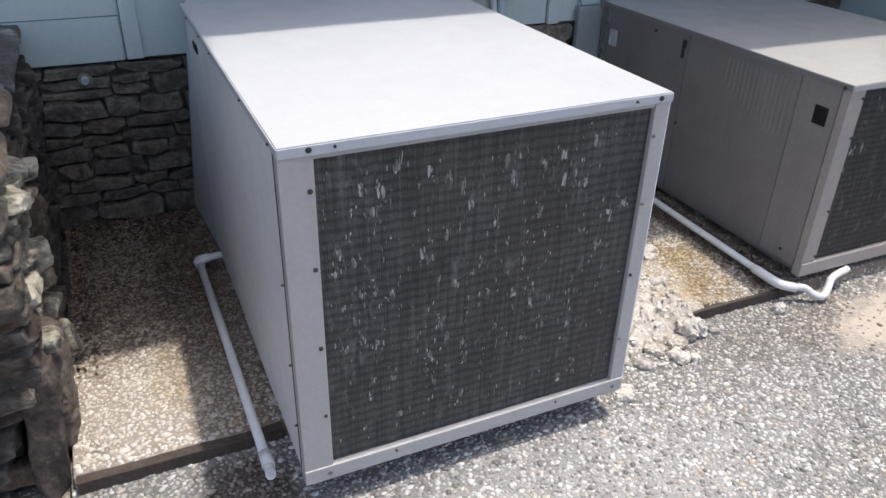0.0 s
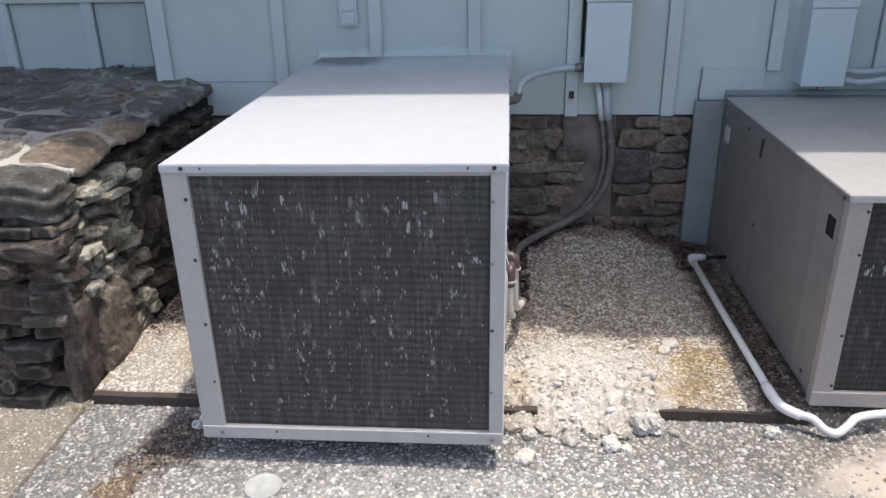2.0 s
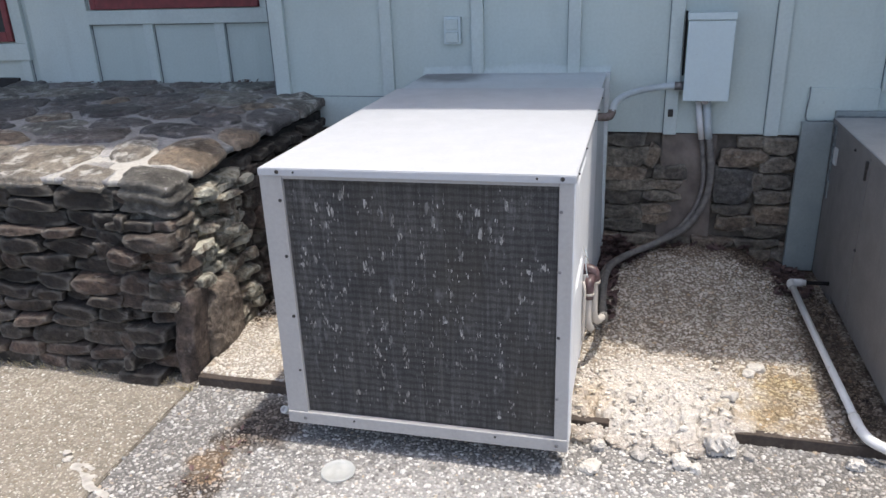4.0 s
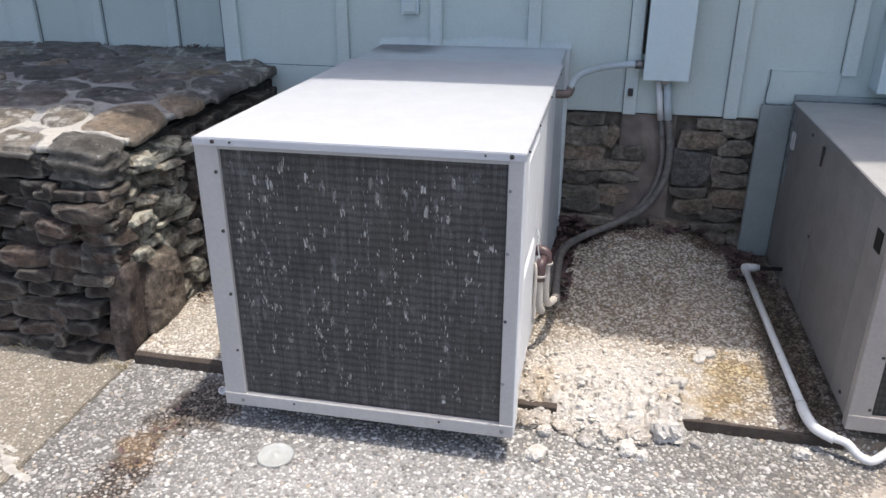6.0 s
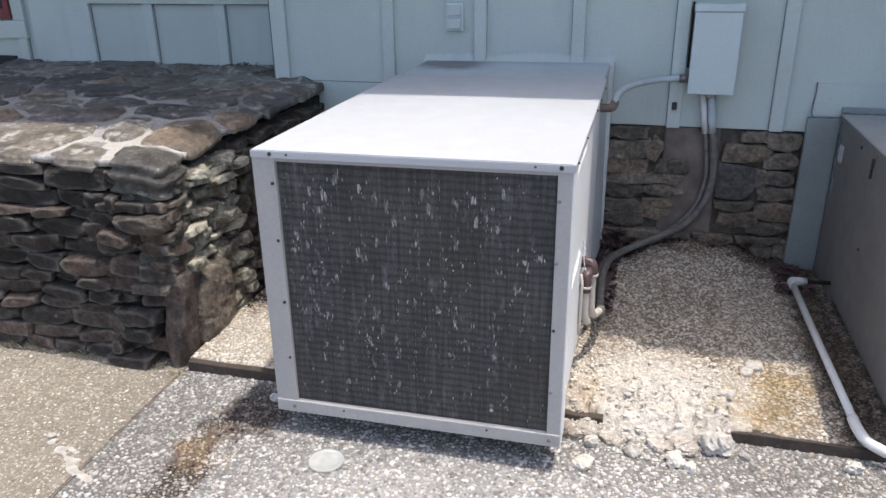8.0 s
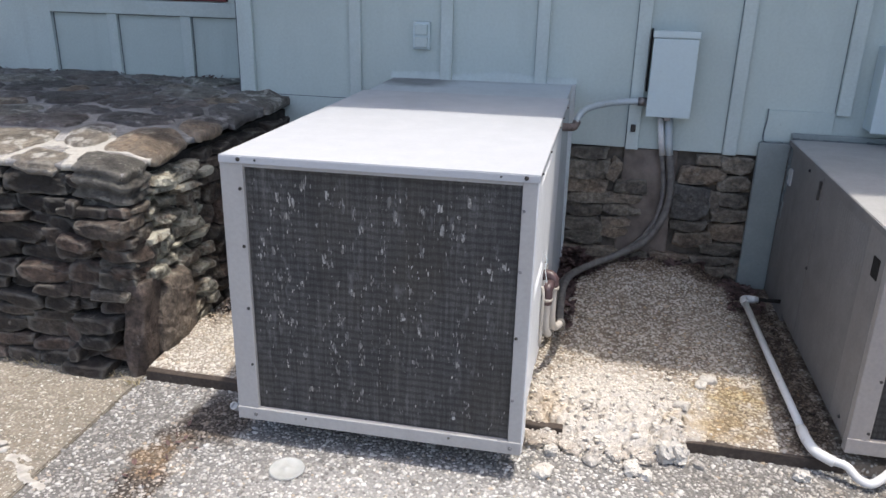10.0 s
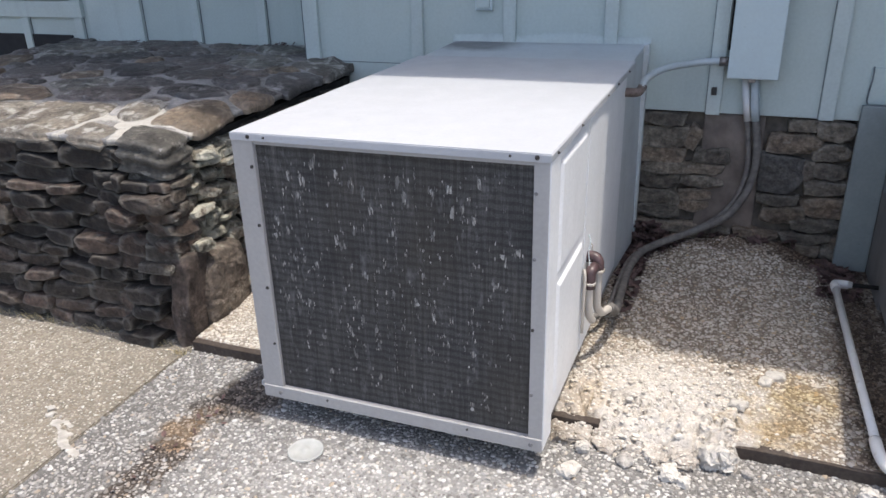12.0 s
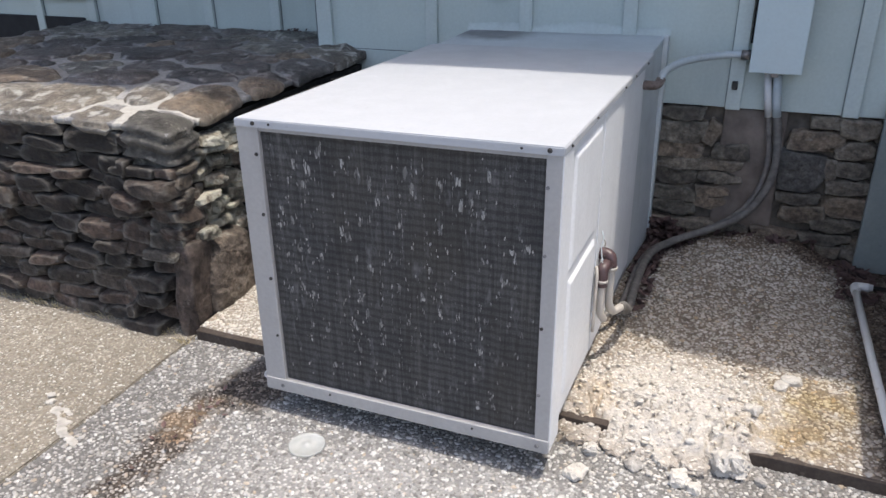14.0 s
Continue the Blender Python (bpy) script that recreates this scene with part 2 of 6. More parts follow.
# First two tints whiten the sunlit front: sun put into colour, besides crumbled paste.
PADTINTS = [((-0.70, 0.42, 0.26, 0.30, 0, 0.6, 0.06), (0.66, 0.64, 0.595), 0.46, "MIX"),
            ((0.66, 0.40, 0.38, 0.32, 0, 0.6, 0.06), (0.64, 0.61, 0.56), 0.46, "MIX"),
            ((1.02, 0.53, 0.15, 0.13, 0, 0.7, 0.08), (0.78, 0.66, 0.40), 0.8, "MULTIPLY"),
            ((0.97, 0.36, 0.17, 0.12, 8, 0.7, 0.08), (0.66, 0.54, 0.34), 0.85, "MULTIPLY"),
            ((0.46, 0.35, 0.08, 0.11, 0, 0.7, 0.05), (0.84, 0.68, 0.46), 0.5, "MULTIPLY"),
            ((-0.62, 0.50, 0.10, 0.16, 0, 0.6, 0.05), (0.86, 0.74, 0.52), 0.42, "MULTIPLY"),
            # Dark tints at wall foot and units: soil, with shade put into colour.
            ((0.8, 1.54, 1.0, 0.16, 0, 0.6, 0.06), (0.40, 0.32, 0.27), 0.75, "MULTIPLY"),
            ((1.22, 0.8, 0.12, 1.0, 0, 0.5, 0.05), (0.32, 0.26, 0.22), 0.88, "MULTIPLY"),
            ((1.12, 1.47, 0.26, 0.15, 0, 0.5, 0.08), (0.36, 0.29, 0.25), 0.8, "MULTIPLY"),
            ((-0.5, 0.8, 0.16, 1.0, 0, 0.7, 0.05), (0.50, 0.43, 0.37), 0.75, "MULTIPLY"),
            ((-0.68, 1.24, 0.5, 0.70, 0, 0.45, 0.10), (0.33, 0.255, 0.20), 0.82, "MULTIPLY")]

# Binder between the pebbles: same paling for sun, same soil and shade tints.
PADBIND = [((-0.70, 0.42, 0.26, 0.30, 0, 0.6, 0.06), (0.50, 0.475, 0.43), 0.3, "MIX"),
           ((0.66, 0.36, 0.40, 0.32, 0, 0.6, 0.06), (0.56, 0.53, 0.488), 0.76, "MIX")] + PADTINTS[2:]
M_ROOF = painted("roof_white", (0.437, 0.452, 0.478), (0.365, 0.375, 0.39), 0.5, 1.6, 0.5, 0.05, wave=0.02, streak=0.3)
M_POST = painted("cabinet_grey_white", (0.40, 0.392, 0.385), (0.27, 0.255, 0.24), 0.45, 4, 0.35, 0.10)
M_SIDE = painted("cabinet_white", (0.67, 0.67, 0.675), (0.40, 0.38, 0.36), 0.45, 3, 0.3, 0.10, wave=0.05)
# Same paint as M_SIDE, paled: sun on the right side put into colour.
M_SIDE2 = painted("cabinet_white_sun_side", (0.775, 0.79, 0.81), (0.54, 0.535, 0.53), 0.45, 3, 0.3, 0.08, wave=0.05)
M_TAUPE = painted("cabinet_taupe", (0.195, 0.182, 0.176), (0.125, 0.112, 0.105), 0.75, 3, 0.5, 0.12, wave=0.05)
# Lighter copy of M_TAUPE: light the bent front panel catches, put into colour.
M_TAUPE1 = painted("cabinet_taupe_front_lit", (0.232, 0.214, 0.204), (0.15, 0.132, 0.122), 0.7, 3, 0.45, 0.12, wave=0.05)
M_TAUPE2 = painted("cabinet_taupe_trim", (0.33, 0.30, 0.28), (0.2, 0.17, 0.15), 0.5, 3, 0.45, 0.12)
M_ROOF2 = painted("roof_dusty", (0.368, 0.364, 0.356), (0.28, 0.262, 0.24), 0.5, 2.0, 0.5, 0.10, streak=0.3)
M_FIN = fins("coil_fins")
M_FIN2 = fins("coil_fins_dark", 0.62)
M_BENT = pebbly("bent_fin", [(0.0, (0.10, 0.10, 0.10)), (0.5, (0.19, 0.185, 0.175)), (0.8, (0.32, 0.312, 0.295)), (1.0, (0.50, 0.49, 0.46))])
M_SCREW = plain("screw_rust", (0.030, 0.027, 0.026), 0.6, 0.0, 0.4, 200)
M_ZINC = plain("screw_zinc", (0.19, 0.19, 0.20), 0.5, 0.5, 0.3, 200)
M_DARK = plain("dark_slot", (0.014, 0.013, 0.012), 0.8, 0, 0.3, 80, 0.2)
M_SIDING = painted("siding_blue", (0.462, 0.532, 0.512), (0.34, 0.38, 0.37), 0.6, 1.8, 0.45, 0.08, wave=0.06)
M_BATTEN = painted("batten_blue", (0.495, 0.562, 0.546), (0.35, 0.385, 0.375), 0.6, 3.5, 0.45, 0.10, wave=0.03)
M_SEAL = painted("sealant_pale", (0.47, 0.54, 0.53), (0.38, 0.42, 0.43), 0.6, 7, 0.5, 0.10, wave=0.1)
M_PLENUM = painted("plenum_blue_grey", (0.56, 0.60, 0.615), (0.36, 0.375, 0.38), 0.5, 4, 0.5, 0.10, wave=0.05)
M_PLID = painted("plenum_lid_blue", (0.47, 0.52, 0.55), (0.38, 0.41, 0.43), 0.5, 4, 0.5, 0.08, wave=0.05, tints=[((-0.25, 1.44, 0.20, 0.15, -10, 0.5, 0.02), (0.36, 0.33, 0.32), 0.9, "MULTIPLY"), ((0.05, 1.49, 0.3, 0.06, 0, 0.8, 0.02), (0.66, 0.66, 0.66), 0.6, "MULTIPLY")])
M_FLANGE = painted("flange_slate", (0.25, 0.288, 0.288), (0.15, 0.163, 0.168), 0.65, 4, 0.5, 0.10, wave=0.05)
M_DARKLINE = plain("dark_line", (0.13, 0.15, 0.16), 0.9, 0, 0.3, 40)
M_BOX = painted("box_grey", (0.50, 0.585, 0.605), (0.40, 0.455, 0.47), 0.42, 4, 0.25, 0.05)
M_PVC = painted("pvc_white", (0.66, 0.665, 0.665), (0.42, 0.39, 0.35), 0.35, 8, 0.35, 0.05)
M_CREAM = painted("pvc_cream", (0.50, 0.465, 0.42), (0.36, 0.31, 0.26), 0.4, 10, 0.4, 0.08)
M_PRIMER = plain("primer_purple", (0.075, 0.046, 0.048), 0.4, 0, 0.4, 60)
M_HOSE = plain("hose_grey", (0.15, 0.14, 0.13), 0.75, 0, 0.35, 40)
M_COND = painted("conduit_painted", (0.46, 0.52, 0.55), (0.30, 0.31, 0.31), 0.5, 10, 0.4, 0.08)
M_RED = plain("sash_red", (0.155, 0.022, 0.028), 0.5, 0, 0.3, 30)
# One fieldstone in several tones that follow the light: dark front, pale right face.
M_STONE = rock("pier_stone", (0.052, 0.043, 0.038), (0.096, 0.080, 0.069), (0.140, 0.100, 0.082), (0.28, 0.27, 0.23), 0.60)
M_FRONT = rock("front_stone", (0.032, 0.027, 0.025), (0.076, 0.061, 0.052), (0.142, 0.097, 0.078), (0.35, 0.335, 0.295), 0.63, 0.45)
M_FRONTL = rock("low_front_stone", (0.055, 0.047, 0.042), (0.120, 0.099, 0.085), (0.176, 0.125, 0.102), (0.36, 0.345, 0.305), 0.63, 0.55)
# Darkest copy: the shadow under the cap's overhang put into the stone colour.
M_FRONTK = rock("cap_shadow_stone", (0.021, 0.018, 0.017), (0.044, 0.038, 0.033), (0.080, 0.058, 0.048), (0.30, 0.29, 0.26), 0.66, 0.4)
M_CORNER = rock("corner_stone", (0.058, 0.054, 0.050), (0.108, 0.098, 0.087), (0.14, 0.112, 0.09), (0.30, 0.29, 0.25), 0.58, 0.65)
# Lichen stone, paled further: sunlight on the right face put into its colour.
M_LICHEN_SUN = rock("sunlit_lichen_stone", (0.16, 0.15, 0.125), (0.30, 0.28, 0.23), (0.31, 0.25, 0.20), (0.56, 0.55, 0.46), 0.47, 0.85)
# M_CAP, M_CAPTAN, M_CAPBROWN: own stone tones, paled for sun on the front caps.
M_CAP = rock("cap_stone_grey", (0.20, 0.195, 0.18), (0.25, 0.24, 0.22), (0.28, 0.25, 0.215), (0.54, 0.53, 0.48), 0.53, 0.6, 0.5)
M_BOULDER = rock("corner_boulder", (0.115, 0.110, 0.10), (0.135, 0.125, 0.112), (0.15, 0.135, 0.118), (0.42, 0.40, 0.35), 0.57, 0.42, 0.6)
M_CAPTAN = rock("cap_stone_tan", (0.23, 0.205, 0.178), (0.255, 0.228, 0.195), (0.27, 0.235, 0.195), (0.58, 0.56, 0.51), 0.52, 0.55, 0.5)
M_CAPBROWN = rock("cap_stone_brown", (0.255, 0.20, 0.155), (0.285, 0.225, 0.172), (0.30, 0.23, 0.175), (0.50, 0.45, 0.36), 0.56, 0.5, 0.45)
# Darker copy for most caps under the eave: shade put into their colour.
M_CAPDARK = rock("cap_stone_shaded", (0.135, 0.126, 0.128), (0.195, 0.180, 0.178), (0.235, 0.198, 0.180), (0.40, 0.385, 0.37), 0.57, 0.45, 0.5)
M_FOUND = rock("foundation_stone", (0.165, 0.152, 0.136), (0.265, 0.236, 0.20), (0.31, 0.245, 0.19), (0.43, 0.40, 0.34), 0.64, 0.7)
M_FOUNDK = rock("foundation_slate", (0.145, 0.148, 0.152), (0.165, 0.165, 0.165), (0.175, 0.17, 0.165), (0.30, 0.30, 0.28), 0.68, 0.8)
# M_FOUND slightly darkened: shade of the closed-in left corner put into colour.
M_PLINTH = rock("plinth_stone", (0.15, 0.138, 0.122), (0.225, 0.205, 0.175), (0.26, 0.215, 0.17), (0.40, 0.38, 0.33), 0.62, 0.6)
M_SLAB = rock("upright_slab", (0.215, 0.182, 0.158), (0.235, 0.20, 0.174), (0.25, 0.208, 0.178), (0.34, 0.32, 0.27), 0.60, 0.6)
M_TALL = rock("tall_stone", (0.118, 0.092, 0.084), (0.128, 0.10, 0.09), (0.135, 0.104, 0.092), (0.28, 0.25, 0.22), 0.66, 0.6)
M_CORE = plain("dark_joint", (0.028, 0.025, 0.022), 0.95, 0, 0.5, 30)
M_MORTAR = painted("grey_mortar", (0.40, 0.388, 0.375), (0.13, 0.12, 0.115), 0.85, 3.6, 0.9, 0.4, wave=0.3)
M_WMORTAR = painted("white_mortar", (0.45, 0.43, 0.39), (0.30, 0.28, 0.245), 0.9, 7, 0.5, 0.25, wave=0.3)
M_FMORT = plain("foundation_mortar", (0.11, 0.096, 0.082), 0.95, 0, 0.4, 25)
M_FMORT2 = plain("patch_mortar", (0.165, 0.138, 0.12), 0.95, 0, 0.35, 14)
M_GROUND = plain("asphalt", (0.10, 0.098, 0.095), 0.9, 0, 0.2, 60)
M_DRIVE = aggregate("drive_aggregate", (0.192, 0.186, 0.178), [(0.0, (0.16, 0.15, 0.14)), (0.5, (0.34, 0.33, 0.31)), (1.0, (0.60, 0.59, 0.56))], 110, STAINS)
M_WALK = aggregate("walk_concrete", (0.235, 0.21, 0.17), [(0.0, (0.17, 0.145, 0.11)), (0.5, (0.30, 0.27, 0.22)), (1.0, (0.46, 0.43, 0.38))], 130)
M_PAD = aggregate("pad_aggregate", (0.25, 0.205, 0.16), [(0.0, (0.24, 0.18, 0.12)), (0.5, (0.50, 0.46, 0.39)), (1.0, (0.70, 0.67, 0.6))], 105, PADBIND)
M_PEB_D = pebbly("pebbles_grey", [(0.0, (0.17, 0.16, 0.15)), (0.35, (0.32, 0.31, 0.29)), (0.65, (0.50, 0.48, 0.45)), (0.9, (0.69, 0.68, 0.65)), (1.0, (0.42, 0.34, 0.25))], STAINS_P)
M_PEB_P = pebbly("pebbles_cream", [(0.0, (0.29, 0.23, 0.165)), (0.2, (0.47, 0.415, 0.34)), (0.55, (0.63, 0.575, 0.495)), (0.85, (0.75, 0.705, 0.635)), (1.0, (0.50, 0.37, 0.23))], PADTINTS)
M_PEB_W = pebbly("pebbles_tan", [(0.0, (0.20, 0.165, 0.12)), (0.5, (0.34, 0.30, 0.235)), (0.85, (0.48, 0.44, 0.37)), (1.0, (0.66, 0.64, 0.59))])
M_CHUNK = pebbly("concrete_chunk", [(0.0, (0.51, 0.48, 0.435)), (1.0, (0.64, 0.605, 0.555))], grain=55)
M_CHUNK2 = plain("grey_chunk", (0.30, 0.285, 0.265), 0.95, 0, 0.4, 45)
M_BOARD = painted("weathered_board", (0.058, 0.043, 0.034), (0.11, 0.09, 0.076), 0.85, 14, 0.6, 0.35)
M_LEAF = plain("dead_leaf", (0.105, 0.066, 0.060), 0.8, 0, 0.6, 25)
M_SOIL = plain("soil_crumb", (0.075, 0.056, 0.044), 0.95, 0, 0.6, 40)
M_LID = plain("cloudy_plastic", (0.66, 0.68, 0.66), 0.3, 0, 0.12, 30)
M_LID.node_tree.nodes["Principled BSDF"].inputs["Alpha"].default_value = 0.36
M_SPLAT = plain("dried_white", (0.38, 0.36, 0.325), 0.8, 0, 0.25, 40)
M_EAVE = plain("soffit_paint", (0.42, 0.48, 0.51), 0.7, 0, 0.15, 3)
M_STICKER = plain("white_sticker", (0.46, 0.46, 0.455), 0.5, 0, 0.1, 40)
M_RUST = plain("rusty_fitting", (0.15, 0.12, 0.11), 0.6, 0.3, 0.4, 80)
M_FOOTSHADE = plain("foot_shade_black", (0.018, 0.018, 0.02), 0.9, 0, 0.3, 20)
M_STEEL = plain("dull_steel", (0.22, 0.20, 0.19), 0.45, 0.7, 0.4, 80)


def glass_dark():
    m, nt, b = nodes_of("window_glass")
    b.inputs["Base Color"].default_value = (0.02, 0.025, 0.03, 1)
    b.inputs["Roughness"].default_value = 0.05
    bump(nt, b, noise_of(nt, 4, 2), 0.05, 0.01)
    return m


M_GLASS = glass_dark()

# ---- makers ----


def finish(name, bm, material, parent=None, label="", smooth=False):
    me = bpy.data.meshes.new(name)
    bm.normal_update()
    bm.to_mesh(me)
    bm.free()
    if smooth:
        me.shade_smooth()
    me.materials.append(material)
    ob = new(name, me)
    if parent:
        ob.parent = parent
    if label:
        ob["label"] = label
    return ob


def part(name, bm, material, parent, label="", smooth=False):
    return finish(name, bm, material, parent, label, smooth)


def box(bm, x0, x1, y0, y1, z0, z1, bevel=0.0, seg=2):
    r = bmesh.ops.create_cube(bm, size=1.0)
    vs = r["verts"]
    for v in vs:
        v.co = Vector((x0 + (v.co.x + 0.5) * (x1 - x0), y0 + (v.co.y + 0.5) * (y1 - y0), z0 + (v.co.z + 0.5) * (z1 - z0)))
    if bevel:
        es = list({e for v in vs for e in v.link_edges})
        bmesh.ops.bevel(bm, geom=es, offset=bevel, segments=seg, affect="EDGES", profile=0.6)
    return bm


def bx(*a, **k):
    return box(bmesh.new(), *a, **k)


def hull8(bm, lo, hi):
    """A solid between two rings of four points."""
    a = [bm.verts.new(p) for p in lo]
    b = [bm.verts.new(p) for p in hi]
    bm.faces.new(a[::-1])
    bm.faces.new(b)
    for i in range(4):
        bm.faces.new((a[i], a[(i + 1) % 4], b[(i + 1) % 4], b[i]))
    bmesh.ops.recalc_face_normals(bm, faces=bm.faces)
    return bm


def curve_points(pts, steps=6):
    """A smooth line through the points."""
    p = [Vector(q) for q in pts]
    p = [p[0] * 2 - p[1]] + p + [p[-1] * 2 - p[-2]]
    out = []
    for i in range(1, len(p) - 2):
        for k in range(steps):
            t = k / steps
            a, b, c, d = p[i - 1:i + 3]
            out.append(0.5 * ((2 * b) + (c - a) * t + (2 * a - 5 * b + 4 * c - d) * t * t + (3 * b - a - 3 * c + d) * t ** 3))
    out.append(p[-2])
    return out


def tube(bm, pts, r, sides=12, caps=True, hollow=False, ribs=0.0):
    rings = []
    for i, q in enumerate(pts):
        q = Vector(q)
        way = (Vector(pts[min(i + 1, len(pts) - 1)]) - Vector(pts[max(i - 1, 0)])).normalized()
        side = way.cross(Vector((0.13, 0.21, 0.97)))
        if side.length < 0.05:
            side = way.cross(Vector((1, 0.1, 0)))
        side.normalize()
        up = side.cross(way)
        rr = r * (1 + ribs * (i % 2))
        rings.append([bm.verts.new(q + rr * (math.cos(a) * side + math.sin(a) * up)) for a in (2 * math.pi * k / sides for k in range(sides))])
    for a, b in zip(rings, rings[1:]):
        for k in range(sides):
            f = bm.faces.new((a[k], a[(k + 1) % sides], b[(k + 1) % sides], b[k]))
            f.smooth = True
    if caps:
        bm.faces.new(rings[0])
        if hollow:
            q, o = Vector(pts[-1]), (Vector(pts[-1]) - Vector(pts[-2])).normalized()
            inner = [bm.verts.new(q + (v.co - q) * 0.8) for v in rings[-1]]
            deep = [bm.verts.new(v.co - o * r * 1.2) for v in inner]
            for k in range(sides):
                j = (k + 1) % sides
                bm.faces.new((rings[-1][k], rings[-1][j], inner[j], inner[k]))
                bm.faces.new((inner[k], inner[j], deep[j], deep[k]))
            bm.faces.new(deep)
        else:
            bm.faces.new(rings[-1][::-1])
    bmesh.ops.recalc_face_normals(bm, faces=bm.faces)
    return bm


def screw(parent, at, normal, r=0.0055, material=None):
    material = material or M_SCREW
    bm = bmesh.new()
    n = Vector(normal)
    tube(bm, [Vector(at) - n * 0.001, Vector(at) + n * 0.0016], r, 10)
    tube(bm, [Vector(at) + n * 0.0016, Vector(at) + n * 0.0045], r * 0.66, 6)
    return part("screw", bm, material, parent)


def stone_mesh(name, w, h, d, seed, n=6, power=12.0, rough=0.13, flat=True, fine=1.0):
    """A rough broken block, w wide (x), d deep (y), h high (z), with chipped edges and a layered face."""
    rnd = random.Random(seed)
    off = Vector((rnd.uniform(-50, 50), rnd.uniform(-50, 50), rnd.uniform(-50, 50)))
    skew = [rnd.uniform(-0.12, 0.12) for _ in range(6)]
    cuts = []
    for _ in range(7):
        a = Vector((rnd.choice((-1, 1)) * rnd.uniform(0.3, 1), rnd.uniform(-1.2, -0.1), rnd.choice((-1, 1)) * rnd.uniform(0.1, 1))).normalized()
        cuts.append((a, rnd.uniform(1.17, 1.48)))
    small = min(w, h, d)
    bm = bmesh.new()
    bmesh.ops.create_cube(bm, size=2.0)
    bmesh.ops.subdivide_edges(bm, edges=bm.edges, cuts=n - 1, use_grid_fill=True)
    for v in bm.verts:
        p = v.co
        k = (abs(p.x) ** power + abs(p.y) ** power + abs(p.z) ** power) ** (1 / power)
        p = p / k
        for a, far in cuts:
            over = p.dot(a) - far
            if over > 0:
                p = p - a * over * 0.9
        q = Vector((p.x * w, p.y * d, p.z * h)) * 0.5
        nn = noise.noise_vector(q * 11 * fine + off) * 0.5 + noise.noise_vector(q * 34 * fine + off) * 0.35 + noise.noise_vector(q * 80 * fine + off) * 0.2
        q += nn * small * rough * (1.7 if flat else 1.1)
        q.z += skew[0] * h * p.x * 0.5
        q.z *= 1 + skew[3] * p.x
        q.x *= 1 + skew[1] * p.z
        q.y += skew[2] * d * 0.3 * p.x + skew[4] * d * 0.2 * p.z
        v.co = q
    me = bpy.data.meshes.new(name)
    bm.to_mesh(me)
    bm.free()
    if not flat:
        me.shade_smooth()
    return me


def stone_at(parent, name, material, w, h, d, seed, m, **k):
    me = stone_mesh(name, w, h, d, seed, **k)
    me.materials.append(material)
    ob = new(name, me)
    ob.parent = parent
    ob.matrix_basis = m
    return ob


def thing(name, at, label, category, group="", kind=""):
    ob = new(name)
    ob.location = at
    ob.empty_display_size = 0.1
    return tagged(ob, label, category, group, kind)


def empty0(name, label, category, group="", kind=""):
    """An Empty at the world's origin, so that parts are written in world metres."""
    return thing(name, (0, 0, 0), label, category, group, kind)

# ---- the setting ----
WALL = 1.51      # face of the siding
SILL = 0.62      # foot of the siding
RECESS = 1.80    # face of the wall behind the stone planter
PAD = 0.05       # top of the raised pad


def sheet(name, x0, x1, y0, y1, z, material):
    bm = bmesh.new()
    bmesh.ops.create_grid(bm, x_segments=1, y_segments=1, size=0.5)
    for v in bm.verts:
        v.co = Vector((x0 + (v.co.x + 0.5) * (x1 - x0), y0 + (v.co.y + 0.5) * (y1 - y0), z))
    return finish(name, bm, material)


tagged(sheet("ground", -400, 400, -400, 400, -0.03, M_GROUND), "worn grey asphalt yard reaching to the horizon", "ground", kind="structure")


def slab(name, left, right, y0, y1, material, label):
    """A concrete slab; left and right give x at y0 and at y1."""
    bm = bmesh.new()
    hull8(bm, [(left[0], y0, -0.05), (right[0], y0, -0.05), (right[1], y1, -0.05), (left[1], y1, -0.05)],
          [(left[0], y0, 0), (right[0], y0, 0), (right[1], y1, 0), (left[1], y1, 0)])
    bmesh.ops.bevel(bm, geom=bm.edges[:], offset=0.004, segments=2, affect="EDGES")
    return tagged(finish(name, bm, material), label, "pavement", kind="structure")


def joint_x(y):
    return -0.872 - 0.03 * (y - 0.0)


slab("pavement_drive", (joint_x(-4) + 0.002, joint_x(1.6) + 0.002), (6, 6), -4, 1.6, M_DRIVE, "grey exposed-aggregate concrete drive with white pebbles and a rust stain")
slab("pavement_walk", (-6, -6), (joint_x(-4) - 0.002, joint_x(1.6) - 0.002), -4, 1.6, M_WALK, "tan fine-gravel concrete walk beside the stone planter")


def smooth(a, b, v):
    t = max(0.0, min(1.0, (v - a) / (b - a)))
    return t * t * (3 - 2 * t)


